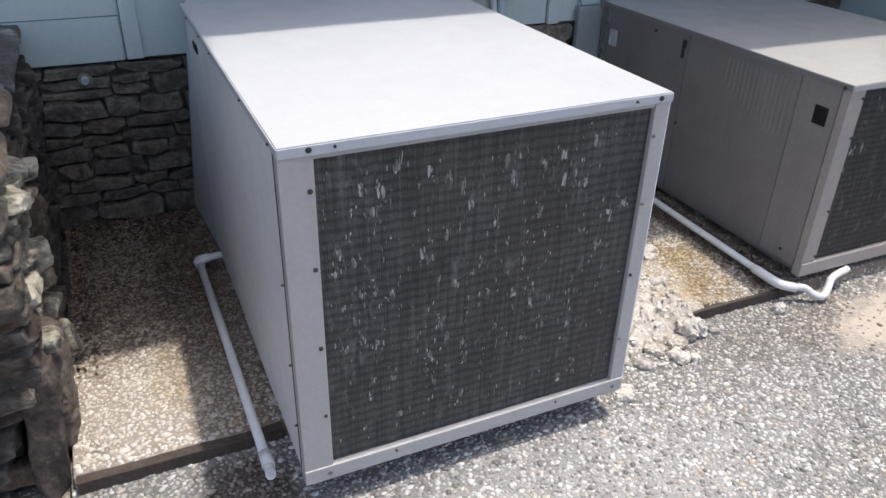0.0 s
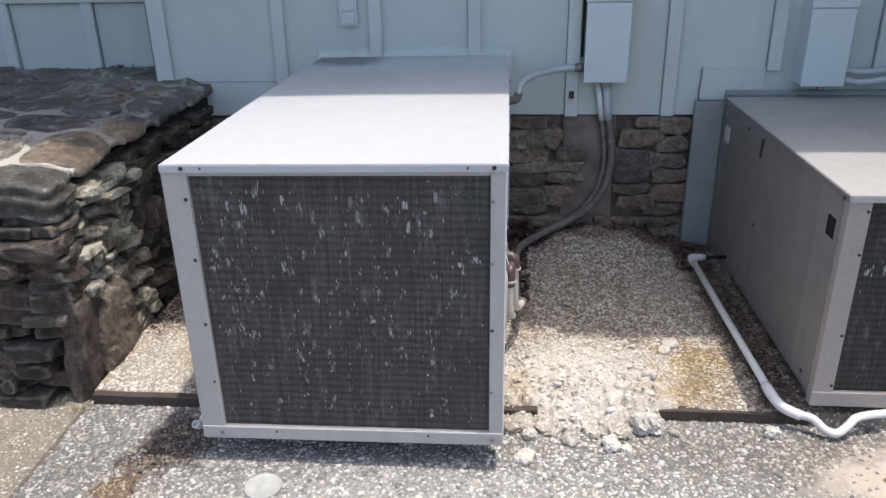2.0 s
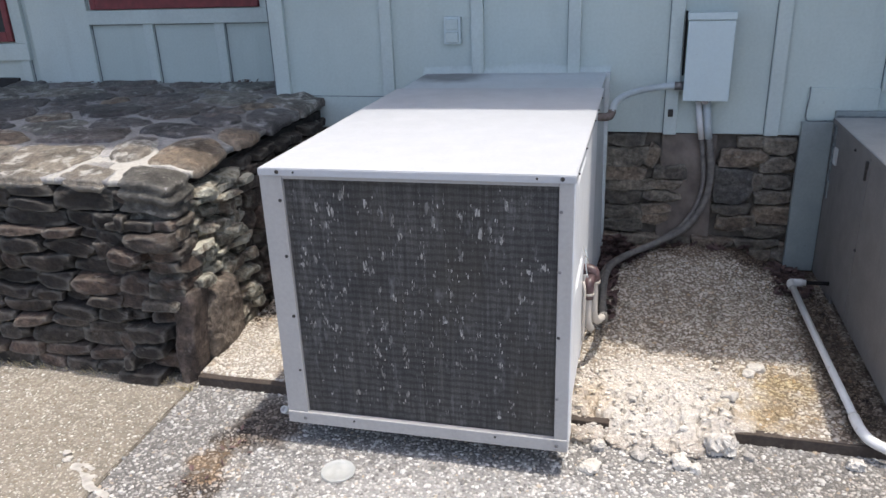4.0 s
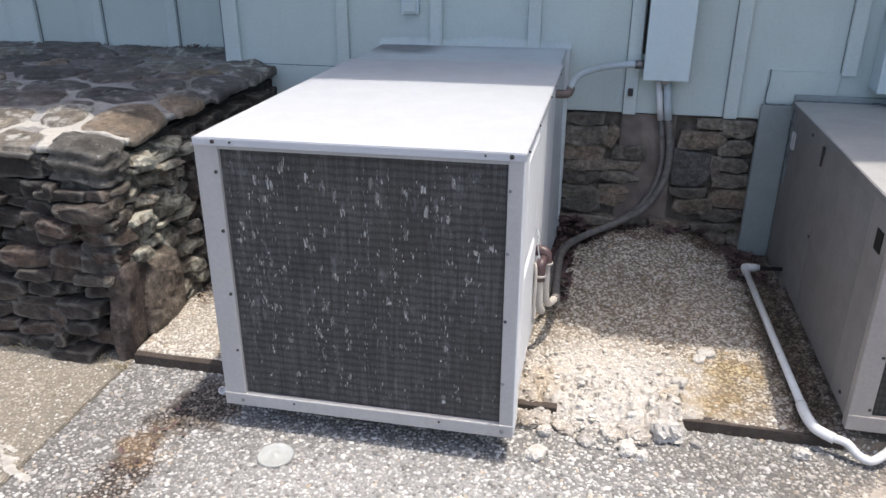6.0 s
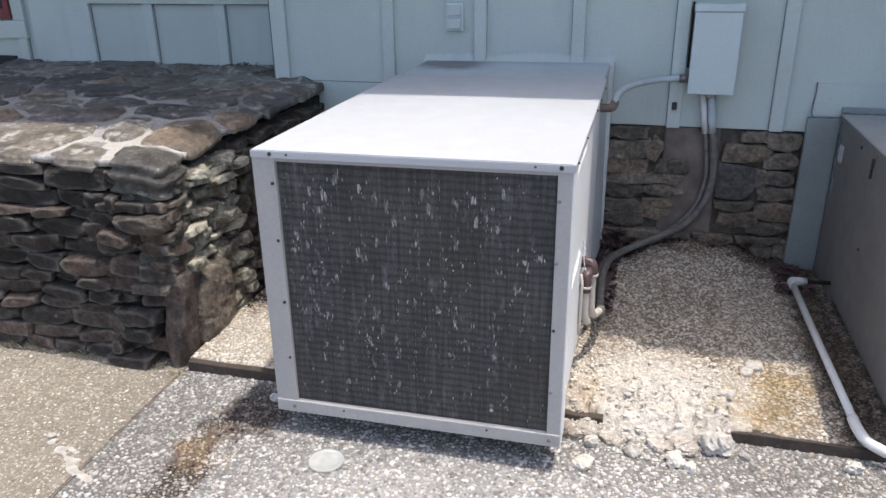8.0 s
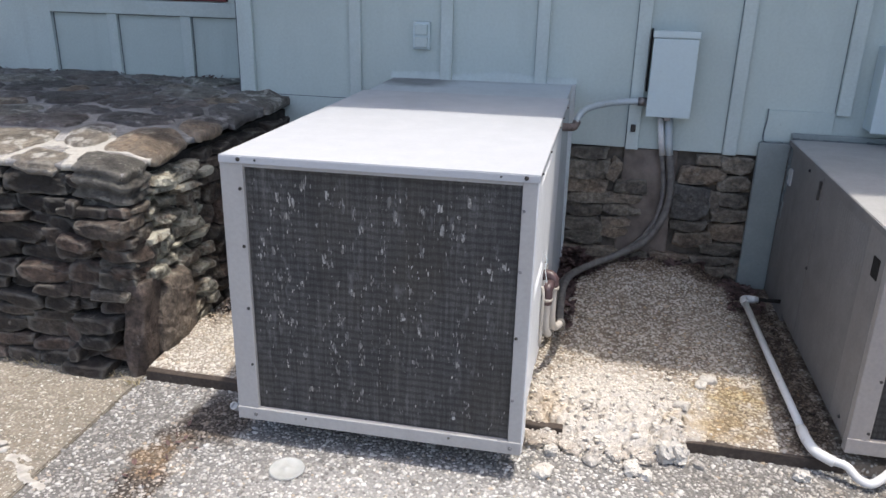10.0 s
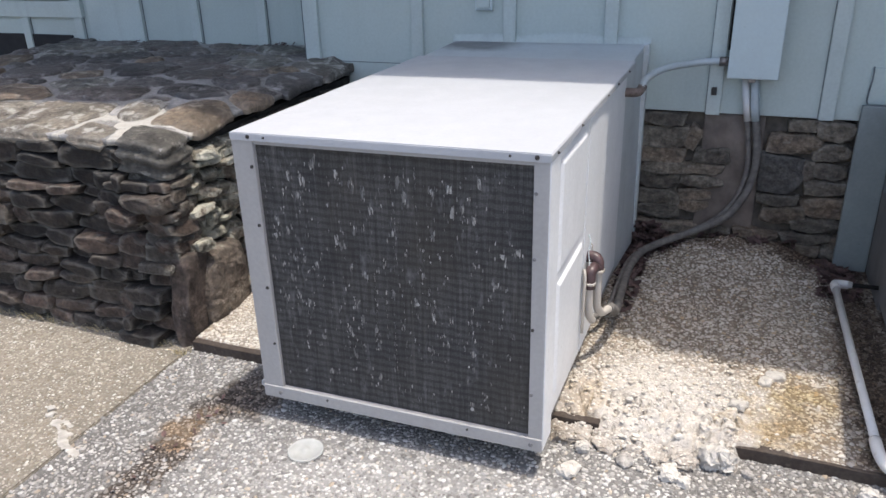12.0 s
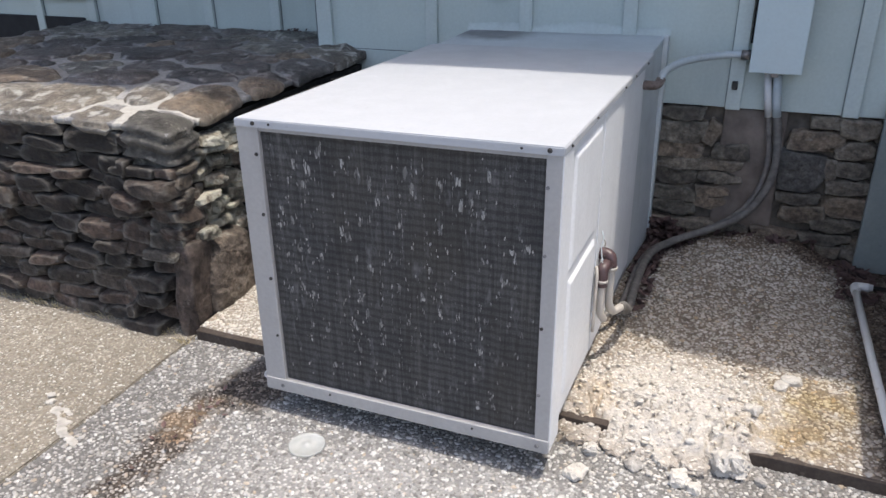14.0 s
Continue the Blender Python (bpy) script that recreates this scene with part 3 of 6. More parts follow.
def pad_height(x, y):
    """The raised pad, crumbled along its front between the two boards."""
    n = noise.noise(Vector((x * 9, y * 9, 3.0)))
    n2 = noise.noise(Vector((x * 30, y * 30, 7.0)))
    h = PAD + 0.004 * n + 0.002 * n2 + (0.074 + 0.02 * n) * smooth(1.02, 1.5, y) * smooth(0.46, 0.74, x) * (1 - smooth(0.92, 1.20, x))
    front = smooth(0.250, 0.262, y)
    h -= 0.014 * (1 - smooth(0.26, 0.52, y)) * max(1 - smooth(-0.40, -0.36, x), smooth(0.84, 0.92, x))
    if not 0.34 < x < 0.90:
        h = h * front - 0.02 * (1 - front)
    else:
        k = smooth(0.34, 0.40, x) * (1 - smooth(0.85, 0.885, x))
        n3 = noise.noise(Vector((x * 62, y * 62, 2.0)))
        toe = 0.196 + 0.040 * noise.noise(Vector((x * 11, 0, 1))) + 0.022 * noise.noise(Vector((x * 31, 0, 5)))
        top = 0.300 + 0.050 * noise.noise(Vector((x * 8, 3, 2)))
        step = smooth(toe - 0.010, toe + 0.008, y)
        ramp_up = smooth(toe, top, y)
        fault = abs(noise.noise(Vector((x * 13, y * 17, 11.0))) + 0.35 * noise.noise(Vector((x * 40, y * 40, 4.0))))
        rubble = (0.015 * n2 + 0.011 * n3 + 0.012 * n - 0.040 * (1 - smooth(0.0, 0.065, fault))) * step * (1 - 0.7 * smooth(top + 0.05, top + 0.20, y))
        h = (h * front - 0.012 * (1 - front)) * (1 - k) + k * ((0.016 + (h - 0.016) * ramp_up) * step + rubble - 0.012 * (1 - step))
    return h


def make_pad():
    nx, ny = 640, 290
    x0, x1, y0, y1 = -0.866, 2.3, 0.135, 1.56
    vs, fs = [], []
    for j in range(ny + 1):
        for i in range(nx + 1):
            x, y = x0 + (x1 - x0) * i / nx, y0 + (y1 - y0) * j / ny
            vs.append((x, y, pad_height(x, y)))
    for j in range(ny):
        for i in range(nx):
            a = j * (nx + 1) + i
            fs.append((a, a + 1, a + nx + 2, a + nx + 1))
    base = len(vs)
    for i in range(nx + 1):
        x, y, z = vs[i]
        vs.append((x, y, -0.02))
    for i in range(nx):
        fs.append((base + i, base + i + 1, i + 1, i))
    me = bpy.data.meshes.new("concrete_pad")
    me.from_pydata(vs, [], fs)
    me.shade_smooth()
    me.materials.append(M_PAD)
    return tagged(new("concrete_pad", me), "raised cream pebble-aggregate concrete pad, crumbled along its front", "pavement", kind="structure")


make_pad()

ICO = bmesh.new()
bmesh.ops.create_icosphere(ICO, subdivisions=1, radius=1.0)
ICO_V = np.array([v.co[:] for v in ICO.verts])
ICO_F = np.array([[v.index for v in f.verts] for f in ICO.faces])
ICO.free()


def pebbles(name, x0, x1, y0, y1, step, size, material, height, keep, label, seed):
    """Many small stones set into a surface, one mesh."""
    rs = np.random.RandomState(seed)
    vs, fs, n = [], [], 0
    ny, nx = int((y1 - y0) / step), int((x1 - x0) / step)
    for j in range(ny):
        for i in range(nx):
            x = x0 + (i + 0.5 * (j % 2) + rs.uniform(-0.42, 0.42)) * step
            y = y0 + (j + rs.uniform(-0.42, 0.42)) * step
            r = size * rs.choice([0.55, 0.75, 1.0, 1.0, 1.3, 1.6], p=[0.2, 0.25, 0.2, 0.15, 0.14, 0.06])
            sx, sy, sz = r * rs.uniform(0.8, 1.35), r * rs.uniform(0.6, 1.0), r * rs.uniform(0.35, 0.65)
            a = rs.uniform(0, math.pi)
            if not keep(x, y):
                continue
            p = ICO_V * (1 + rs.uniform(-0.28, 0.24, (len(ICO_V), 1))) * (sx, sy, sz)
            q = p.copy()
            q[:, 0], q[:, 1] = p[:, 0] * math.cos(a) - p[:, 1] * math.sin(a), p[:, 0] * math.sin(a) + p[:, 1] * math.cos(a)
            vs.append(q + (x, y, height(x, y) + sz * rs.uniform(-0.35, 0.2)))
            fs.append(ICO_F + n)
            n += len(ICO_V)
    me = bpy.data.meshes.new(name)
    me.from_pydata(np.concatenate(vs).tolist(), [], np.concatenate(fs).tolist())
    me.shade_smooth()
    me.materials.append(material)
    return tagged(new(name, me), label, "pebbles", kind="stuff")


def drive_keep(x, y):
    if x < joint_x(y) + 0.006:
        return False
    sand = math.hypot((x - 1.50) / 0.33, (y - 0.05 - 0.2 * (x - 1.50)) / 0.13) + 0.35 * noise.noise(Vector((x * 12, y * 12, 6)))
    if sand < 0.9 and (x * 7919.3 + y * 3571.7) % 1.0 < 0.85:
        return False
    if y > 0.26 and not (0.42 < x < 0.88 and y < 0.2):
        return False
    return True


def pad_keep(x, y):
    if -0.37 < x < 0.37 or x < -0.862:
        return False
    crumbled = smooth(0.36, 0.44, x) * (1 - smooth(0.84, 0.92, x)) * (1 - smooth(0.30, 0.50, y + 0.1 * noise.noise(Vector((x * 9, y * 9, 8)))))
    if (x * 7919.3 + y * 3571.7) % 1.0 < 0.78 * crumbled:
        return False
    return y > 0.268 or 0.42 < x < 0.88 and pad_height(x, y) > 0.004


pebbles("drive_pebbles", -0.9, 2.3, -0.62, 0.30, 0.0116, 0.0062, M_PEB_D, lambda x, y: 0.0, drive_keep, "grey and white pebbles set flush in concrete", 4)
pebbles("walk_pebbles", -1.9, -0.86, -0.62, 0.42, 0.0125, 0.0046, M_PEB_W, lambda x, y: 0.0, lambda x, y: x < joint_x(y) - 0.006 and y < 0.32, "fine tan pebbles set in concrete", 5)
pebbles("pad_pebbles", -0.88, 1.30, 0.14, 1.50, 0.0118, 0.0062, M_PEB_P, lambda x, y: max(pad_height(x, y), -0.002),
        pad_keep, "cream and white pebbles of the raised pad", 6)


def board(name, x0, x1, y, z1, seed):
    """A rough edging plank on its narrow side."""
    bm = bx(x0, x1, y, y + 0.028, -0.01, z1, bevel=0.003)
    bmesh.ops.subdivide_edges(bm, edges=[e for e in bm.edges if e.calc_length() > 0.2], cuts=14, use_grid_fill=True)
    for v in bm.verts:
        v.co.y += 0.004 * noise.noise(Vector((v.co.x * 6, seed, 0)))
        v.co.z += 0.004 * noise.noise(Vector((v.co.x * 9, seed, 4))) * (1 if v.co.z > 0.02 else 0)
    return tagged(finish(name, bm, M_BOARD), "dark weathered timber edging board at the pad's front", "edging board", "edging boards", "structure")


board("edging_board", -0.862, -0.40, 0.236, 0.034, 1)
board("edging_board", 0.848, 1.29, 0.252, 0.035, 2)
board("edging_board", 0.36, 0.508, 0.232, 0.034, 3)

# house wall: siding, battens, plinth of stone
BATTENS = [(-0.538, SILL), (-0.135, 0.856), (0.268, 0.856), (0.667, SILL - 0.004), (1.057, SILL - 0.002), (1.456, 0.80), (1.86, 0.80), (2.26, 0.72), (2.66, SILL), (3.06, SILL), (3.46, SILL)]
house = empty0("wall_north", "pale blue board-and-batten house wall over a stone plinth", "wall", kind="structure")
part("siding", bx(-1.081, 4.4, WALL, WALL + 0.12, SILL, 2.75, bevel=0.003), M_SIDING, house)
part("lower_board", bx(-1.0, -0.57, WALL - 0.006, WALL + 0.02, SILL - 0.004, 0.757, bevel=0.003), M_SIDING, house)
# Dark strips put the shade of board gaps and batten edges into colour.
part("crack", bx(-1.0, -0.57, WALL - 0.002, WALL + 0.02, 0.7575, 0.7605), M_DARKLINE, house)
part("crack", bx(-1.0875, -1.0845, WALL - 0.02, WALL + 0.02, SILL, 2.7), M_DARKLINE, house)
part("corner_board", bx(-1.084, -1.012, WALL - 0.02, WALL + 0.02, SILL, 2.72, bevel=0.004), M_BATTEN, house)
for bxx, foot in BATTENS:
    bm = bx(bxx - 0.026, bxx + 0.026, WALL - 0.019, WALL + 0.004, foot, 2.72, bevel=0.004)
    part("batten", bm, M_BATTEN, house)
    part("crack", bx(bxx - 0.0285, bxx - 0.0258, WALL - 0.003, WALL + 0.002, foot, 2.7), M_DARKLINE, house)
part("plinth_core", bx(-1.0, 4.4, WALL + 0.035, WALL + 0.2, -0.05, SILL - 0.002), M_FMORT, house)
# patched siding over the second unit
part("patch_board", bx(1.176, 1.43, WALL - 0.010, WALL + 0.01, 0.683, 0.81, bevel=0.003), M_SIDING, house)

recess = empty0("wall_recess", "pale blue panelled wall under a red-framed window", "wall", kind="structure")
part("siding", bx(-4.6, -1.0, RECESS, RECESS + 0.12, -0.05, 2.75), M_SIDING, recess)
part("return_wall", bx(-1.079, -1.0, WALL + 0.021, RECESS - 0.001, 0.3, 2.75), M_SIDING, recess)
for bxx in (-1.112, -1.503, -1.907, -2.70, -3.1, -3.5):
    part("batten", bx(bxx - 0.027, bxx + 0.027, RECESS - 0.02, RECESS + 0.003, 0.7, 1.064, bevel=0.004), M_BATTEN, recess)
    # Dark strips paint the shadow at the panels' left and top edges.
    part("crack", bx(bxx + 0.0268, bxx + 0.0305, RECESS - 0.003, RECESS + 0.002, 0.7, 1.064), M_DARKLINE, recess)
part("crack", bx(-2.2498, -2.246, RECESS - 0.003, RECESS + 0.002, 0.7, 1.064), M_DARKLINE, recess)
part("rail", bx(-2.249, -1.083, RECESS - 0.026, RECESS + 0.003, 1.064, 1.135, bevel=0.005), M_BATTEN, recess)
part("crack", bx(-2.249, -1.083, RECESS - 0.004, RECESS + 0.002, 1.0595, 1.0638), M_DARKLINE, recess)
part("mullion", bx(-2.618, -2.250, RECESS - 0.0215, RECESS + 0.003, 0.7, 2.2, bevel=0.004), M_BATTEN, recess)

# a black sheet puts the deep shade past the planter's end into colour
part("foot_board", bx(-4.6, -2.775, RECESS - 0.012, RECESS + 0.003, -0.05, 0.79, bevel=0.003), M_FOOTSHADE, recess, "black sheet for the deep shade at the wall's foot")


def window(name, x0, x1, z0, z1, y, label):
    w = empty0(name, label, "window", kind="structure")
    f = 0.035
    part("jamb", bx(x0, x0 + f, y - 0.034, y + 0.002, z0, z1, bevel=0.003), M_RED, w)
    part("jamb", bx(x1 - f, x1, y - 0.034, y + 0.002, z0, z1, bevel=0.003), M_RED, w)
    part("bottom_rail", bx(x0 + f, x1 - f, y - 0.034, y + 0.002, z0, z0 + 0.05, bevel=0.003), M_RED, w)
    part("top_rail", bx(x0 + f, x1 - f, y - 0.034, y + 0.002, z1 - 0.05, z1, bevel=0.003), M_RED, w)
    part("pane", bx(x0 + f, x1 - f, y - 0.012, y - 0.006, z0 + 0.05, z1 - 0.05), M_GLASS, w)
    part("casing", bx(x1 + 0.002, x1 + 0.075, y - 0.022, y + 0.002, z0 - 0.01, z1 + 0.04, bevel=0.004), M_BATTEN, w)
    return w


window("window_1", -2.215, -1.270, 1.139, 2.1, RECESS, "dark window in a deep red wooden sash")
window("window_2", -3.6, -2.735, 0.985, 2.1, RECESS, "dark low window in a deep red wooden sash")
part("low_rail", bx(-3.7, -2.66, RECESS - 0.024, RECESS + 0.003, 0.885, 0.975, bevel=0.004), M_BATTEN, recess)

tagged(finish("wall_east", bx(4.28, 4.4, WALL + 0.125, 5.0, -0.05, 2.65), M_SIDING), "pale blue end wall of the house", "wall", kind="structure")
tagged(finish("wall_west", bx(-4.6, -4.48, RECESS + 0.125, 5.0, -0.05, 2.65), M_SIDING), "pale blue end wall of the house", "wall", kind="structure")
tagged(finish("wall_south", bx(-4.6, 4.4, 5.005, 5.1, -0.05, 2.65), M_SIDING), "pale blue rear wall of the house", "wall", kind="structure")
# unseen wall added beyond the second unit to cut skylight from the right
tagged(finish("wall_return", bx(2.75, 2.9, -0.3, 1.9, -0.03, 2.66), M_SIDING), "unseen pale blue wall added to block skylight from the right", "wall", kind="structure")

# unseen eaves, stepped to throw the shade over the wall and the units' backs
for k, (x0, x1, edge) in enumerate([(-6.0, -0.30, 0.525), (-0.30, 0.0, 0.64), (0.0, 1.08, 0.755), (1.08, 1.22, 0.68), (1.22, 6.0, 0.625)]):
    bm = bmesh.new()
    hull8(bm, [(x0, edge, 2.60), (x1, edge, 2.60), (x1, 5.2, 2.66), (x0, 5.2, 2.66)], [(x0, edge, 2.72), (x1, edge, 2.72), (x1, 5.2, 4.2), (x0, 5.2, 4.2)])
    tagged(finish("roof_eave", bm, M_EAVE), "painted roof eave overhanging the wall", "roof", "eaves", "structure")

# ---- stonework ----


def lay_wall(parent, material, origin, along, up, out, length, height, rows, widths, depth, seed, proud=0.012, skip=None, name="stone", gap=0.001, power=14.0, rough=0.13, tilt=4, ledges=0.0):
    """Courses of rough stones over a face. origin: foot of the face; along, up, out: its axes."""
    rnd = random.Random(seed)
    along, up, out = Vector(along).normalized(), Vector(up).normalized(), Vector(out).normalized()
    basis = Matrix((along, -out, up)).transposed().to_4x4()
    v, k = 0.0, 0
    while v < height - 0.01:
        h = min(rnd.uniform(*rows), height - v)
        if height - v - h < rows[0] * 0.6:
            h = height - v
        u = -rnd.uniform(0, widths[0])
        while u < length:
            w = rnd.uniform(*widths) * (1.0 if h < 0.08 else 1.2)
            w = min(w, length - u + 0.01)
            k += 1
            pieces = [(v, h)]
            if h > 0.075 and rnd.random() < 0.3:
                cut = h * rnd.uniform(0.4, 0.6)
                pieces = [(v, cut), (v + cut, h - cut)]
            for vv, hh in pieces:
                cu, cv = u + w / 2, vv + hh / 2
                if w > 0.03 and (skip is None or not skip(cu, cv)):
                    at = Vector(origin) + along * cu + up * cv + out * (rnd.uniform(-1, 1) * proud - depth * 0.36 + (rnd.uniform(0.018, 0.034) if rnd.random() < ledges else 0.0))
                    m = Matrix.Translation(at) @ basis @ pose(0, 0, 0, rnd.uniform(-tilt, tilt), rnd.uniform(-4, 4), rnd.uniform(-1.3, 1.3) * tilt)
                    stone_at(parent, name, material, w - gap, hh - gap * 0.8, depth, seed * 1000 + k * 3 + (vv > v), m, power=power, rough=rough, n=8)
            u += w
        v += h


def flagstone(parent, poly, z_of, thick, seed, joint, material, name="flagstone", soften=2, full=False):
    """A flat stone with rounded uneven edges inside the outline."""
    rnd = random.Random(seed)
    cx, cy = sum(p[0] for p in poly) / len(poly), sum(p[1] for p in poly) / len(poly)
    ring, outer = [], []
    for a, b in zip(poly, poly[1:] + poly[:1]):
        L = math.hypot(b[0] - a[0], b[1] - a[1])
        for s in range(max(1, int(L / 0.02))):
            t = s / max(1, int(L / 0.02))
            ring.append((a[0] + (b[0] - a[0]) * t, a[1] + (b[1] - a[1]) * t))
            outer.append(ring[-1][1] < 0.245 or ring[-1][0] > -0.863)
    if any(outer):
        thick *= 1.7 if full else 1.45
    for _ in range(soften):
        ring = [tuple((ring[i - 1][c] + 2 * ring[i][c] + ring[(i + 1) % len(ring)][c]) / 4 for c in (0, 1)) for i in range(len(ring))]
    lift = rnd.uniform(-0.004, 0.008)
    bm = bmesh.new()
    levels = []
    flat = ((0.004, -thick), (-0.004, -thick * 0.5), (0.0, -0.014), (0.005, -0.005), (0.014, -0.001), (0.05, 0.002))
    round_edge = ((0.012, -thick * 1.1), (0.000, -thick * 0.8), (-0.004, -thick * 0.5), (-0.003, -0.022), (0.0, -0.010), (0.005, -0.004), (0.014, -0.001), (0.06, 0.003))
    boulder = tuple((q + 0.010 * (k % 3 - 1) + (0.035 if k == 0 else 0), -thick * h) for k, (q, h) in enumerate(((0.03, 1.1), (0.018, 1.0), (0.020, 0.88), (0.004, 0.78), (0.010, 0.66), (-0.002, 0.56), (0.006, 0.45), (-0.006, 0.36), (0.002, 0.27)))) + ((0.002, -0.022), (0.008, -0.010), (0.018, -0.004), (0.034, 0.0), (0.06, 0.003))
    for inset, dz in (boulder if thick > 0.1 else round_edge if full else flat):
        row = []
        for (x, y), rim in zip(ring, outer):
            d = math.hypot(x - cx, y - cy) or 1
            w = noise.noise(Vector((x * 24, y * 24, seed))) + ((noise.noise(Vector((x * 30, y * 30, dz * 30))) + 0.8 * noise.noise(Vector((x * 75, y * 75, dz * 75)))) if rim and full else 0)
            k = max(0.15, 1 - (inset + (0.010 if rim and full else 0.004 if rim else joint) * (1 + 0.6 * w)) / d)
            qx, qy = cx + (x - cx) * k, cy + (y - cy) * k
            row.append(bm.verts.new((qx, qy, z_of(qx, qy) + lift + dz + 0.010 * noise.noise(Vector((qx * 16, qy * 16, seed * 2.0))) + 0.004 * noise.noise(Vector((qx * 60, qy * 60, dz * 40 + seed))))))
        levels.append(row)
    n = len(ring)
    for a, b in zip(levels, levels[1:]):
        for i in range(n):
            bm.faces.new((a[i], a[(i + 1) % n], b[(i + 1) % n], b[i]))
    mid = bm.verts.new((cx, cy, z_of(cx, cy) + lift + 0.003))
    for i in range(n):
        bm.faces.new((levels[-1][i], levels[-1][(i + 1) % n], mid))
    bmesh.ops.recalc_face_normals(bm, faces=bm.faces)
    return part(name, bm, material, parent, smooth=True)


def planter_top(x, y):
    return 0.718 + 0.030 * smooth(0.20, 0.60, y) + 0.028 * max(0, y - 0.5) / 1.3 - 0.02 * smooth(-0.96, -0.87, x)


planter = empty0("stone_planter", "dark rough-stacked fieldstone planter wall capped with mortared flagstones", "stone wall")
# core
bm = bmesh.new()
hull8(bm, [(-2.72, 0.30, -0.03), (-0.955, 0.30, -0.03), (-0.90, 1.79, -0.03), (-2.72, 1.79, -0.03)],
      [(-2.72, 0.30, 0.668), (-0.925, 0.30, 0.668), (-0.87, 1.79, 0.70), (-2.72, 1.79, 0.70)])
part("core", bm, M_CORE, planter)
FRONT_UP = Vector((0, -0.005, 0.68))
# Front courses pale downwards: the cap's shadow is painted into the top one.
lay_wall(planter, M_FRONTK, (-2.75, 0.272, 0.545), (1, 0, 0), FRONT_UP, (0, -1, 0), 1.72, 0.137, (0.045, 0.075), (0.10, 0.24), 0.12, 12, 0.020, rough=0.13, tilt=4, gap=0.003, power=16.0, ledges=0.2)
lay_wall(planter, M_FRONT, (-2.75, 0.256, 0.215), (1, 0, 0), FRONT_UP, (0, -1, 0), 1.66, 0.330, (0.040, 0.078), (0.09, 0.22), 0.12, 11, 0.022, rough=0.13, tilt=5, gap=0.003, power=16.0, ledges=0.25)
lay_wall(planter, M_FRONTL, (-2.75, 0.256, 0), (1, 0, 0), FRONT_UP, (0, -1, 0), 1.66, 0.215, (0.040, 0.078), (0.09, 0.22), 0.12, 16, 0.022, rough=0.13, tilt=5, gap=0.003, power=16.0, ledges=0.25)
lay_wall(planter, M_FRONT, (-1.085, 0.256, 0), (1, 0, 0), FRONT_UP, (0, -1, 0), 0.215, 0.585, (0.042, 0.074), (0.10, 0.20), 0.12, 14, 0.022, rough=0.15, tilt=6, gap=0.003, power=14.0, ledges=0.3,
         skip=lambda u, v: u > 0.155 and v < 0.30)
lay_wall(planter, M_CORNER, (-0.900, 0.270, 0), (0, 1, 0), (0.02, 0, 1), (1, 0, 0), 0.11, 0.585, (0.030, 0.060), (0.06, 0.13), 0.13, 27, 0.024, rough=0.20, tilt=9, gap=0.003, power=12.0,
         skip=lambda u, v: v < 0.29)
# Pale stones end where the sun does; sunlight is in their colour.
lay_wall(planter, M_LICHEN_SUN, (-0.888, 0.375, 0), (0, 1, 0), (0.02, 0, 1), (1, 0, 0), 0.345, 0.65, (0.022, 0.056), (0.05, 0.14), 0.13, 29, 0.038, rough=0.24, tilt=15, gap=0.004,
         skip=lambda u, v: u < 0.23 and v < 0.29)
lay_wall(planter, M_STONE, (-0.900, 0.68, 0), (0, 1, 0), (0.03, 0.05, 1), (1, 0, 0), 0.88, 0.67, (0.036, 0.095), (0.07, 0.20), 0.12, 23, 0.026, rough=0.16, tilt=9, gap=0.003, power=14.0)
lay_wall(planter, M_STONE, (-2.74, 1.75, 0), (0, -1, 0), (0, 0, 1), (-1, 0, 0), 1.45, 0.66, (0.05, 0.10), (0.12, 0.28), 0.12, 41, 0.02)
# the tall corner stone and the rounded upright slab beside it
stone_at(planter, "corner_stone", M_TALL, 0.072, 0.34, 0.12, 901, pose(-0.895, 0.302, 0.165, 0, 6, 4), power=16, rough=0.09, n=12)
stone_at(planter, "upright_slab", M_SLAB, 0.10, 0.295, 0.255, 902, pose(-0.888, 0.462, 0.150, 2, 3, 3), power=3.6, rough=0.10, n=14)


# cap: each stone an uneven rounded outline cut back to its joints, bedded in mortar
def clip_poly(poly, px, py, nx, ny):
    """Keep the side of the line through (px, py) that lies against its normal."""
    out = []
    for (ax, ay), (bx_, by) in zip(poly, poly[1:] + poly[:1]):
        da, db = (ax - px) * nx + (ay - py) * ny, (bx_ - px) * nx + (by - py) * ny
        if da <= 0:
            out.append((ax, ay))
        if (da < 0 < db) or (db < 0 < da):
            t = da / (da - db)
            out.append((ax + (bx_ - ax) * t, ay + (by - ay) * t))
    return out


def reach(stone, nx, ny):
    """How far a stone's oval goes along a direction."""
    x, y, rx, ry, turn = stone[:5]
    ca, sa = math.cos(radians(turn)), math.sin(radians(turn))
    u, v = nx * ca + ny * sa, ny * ca - nx * sa
    return 1 / math.sqrt((u / rx) ** 2 + (v / ry) ** 2)


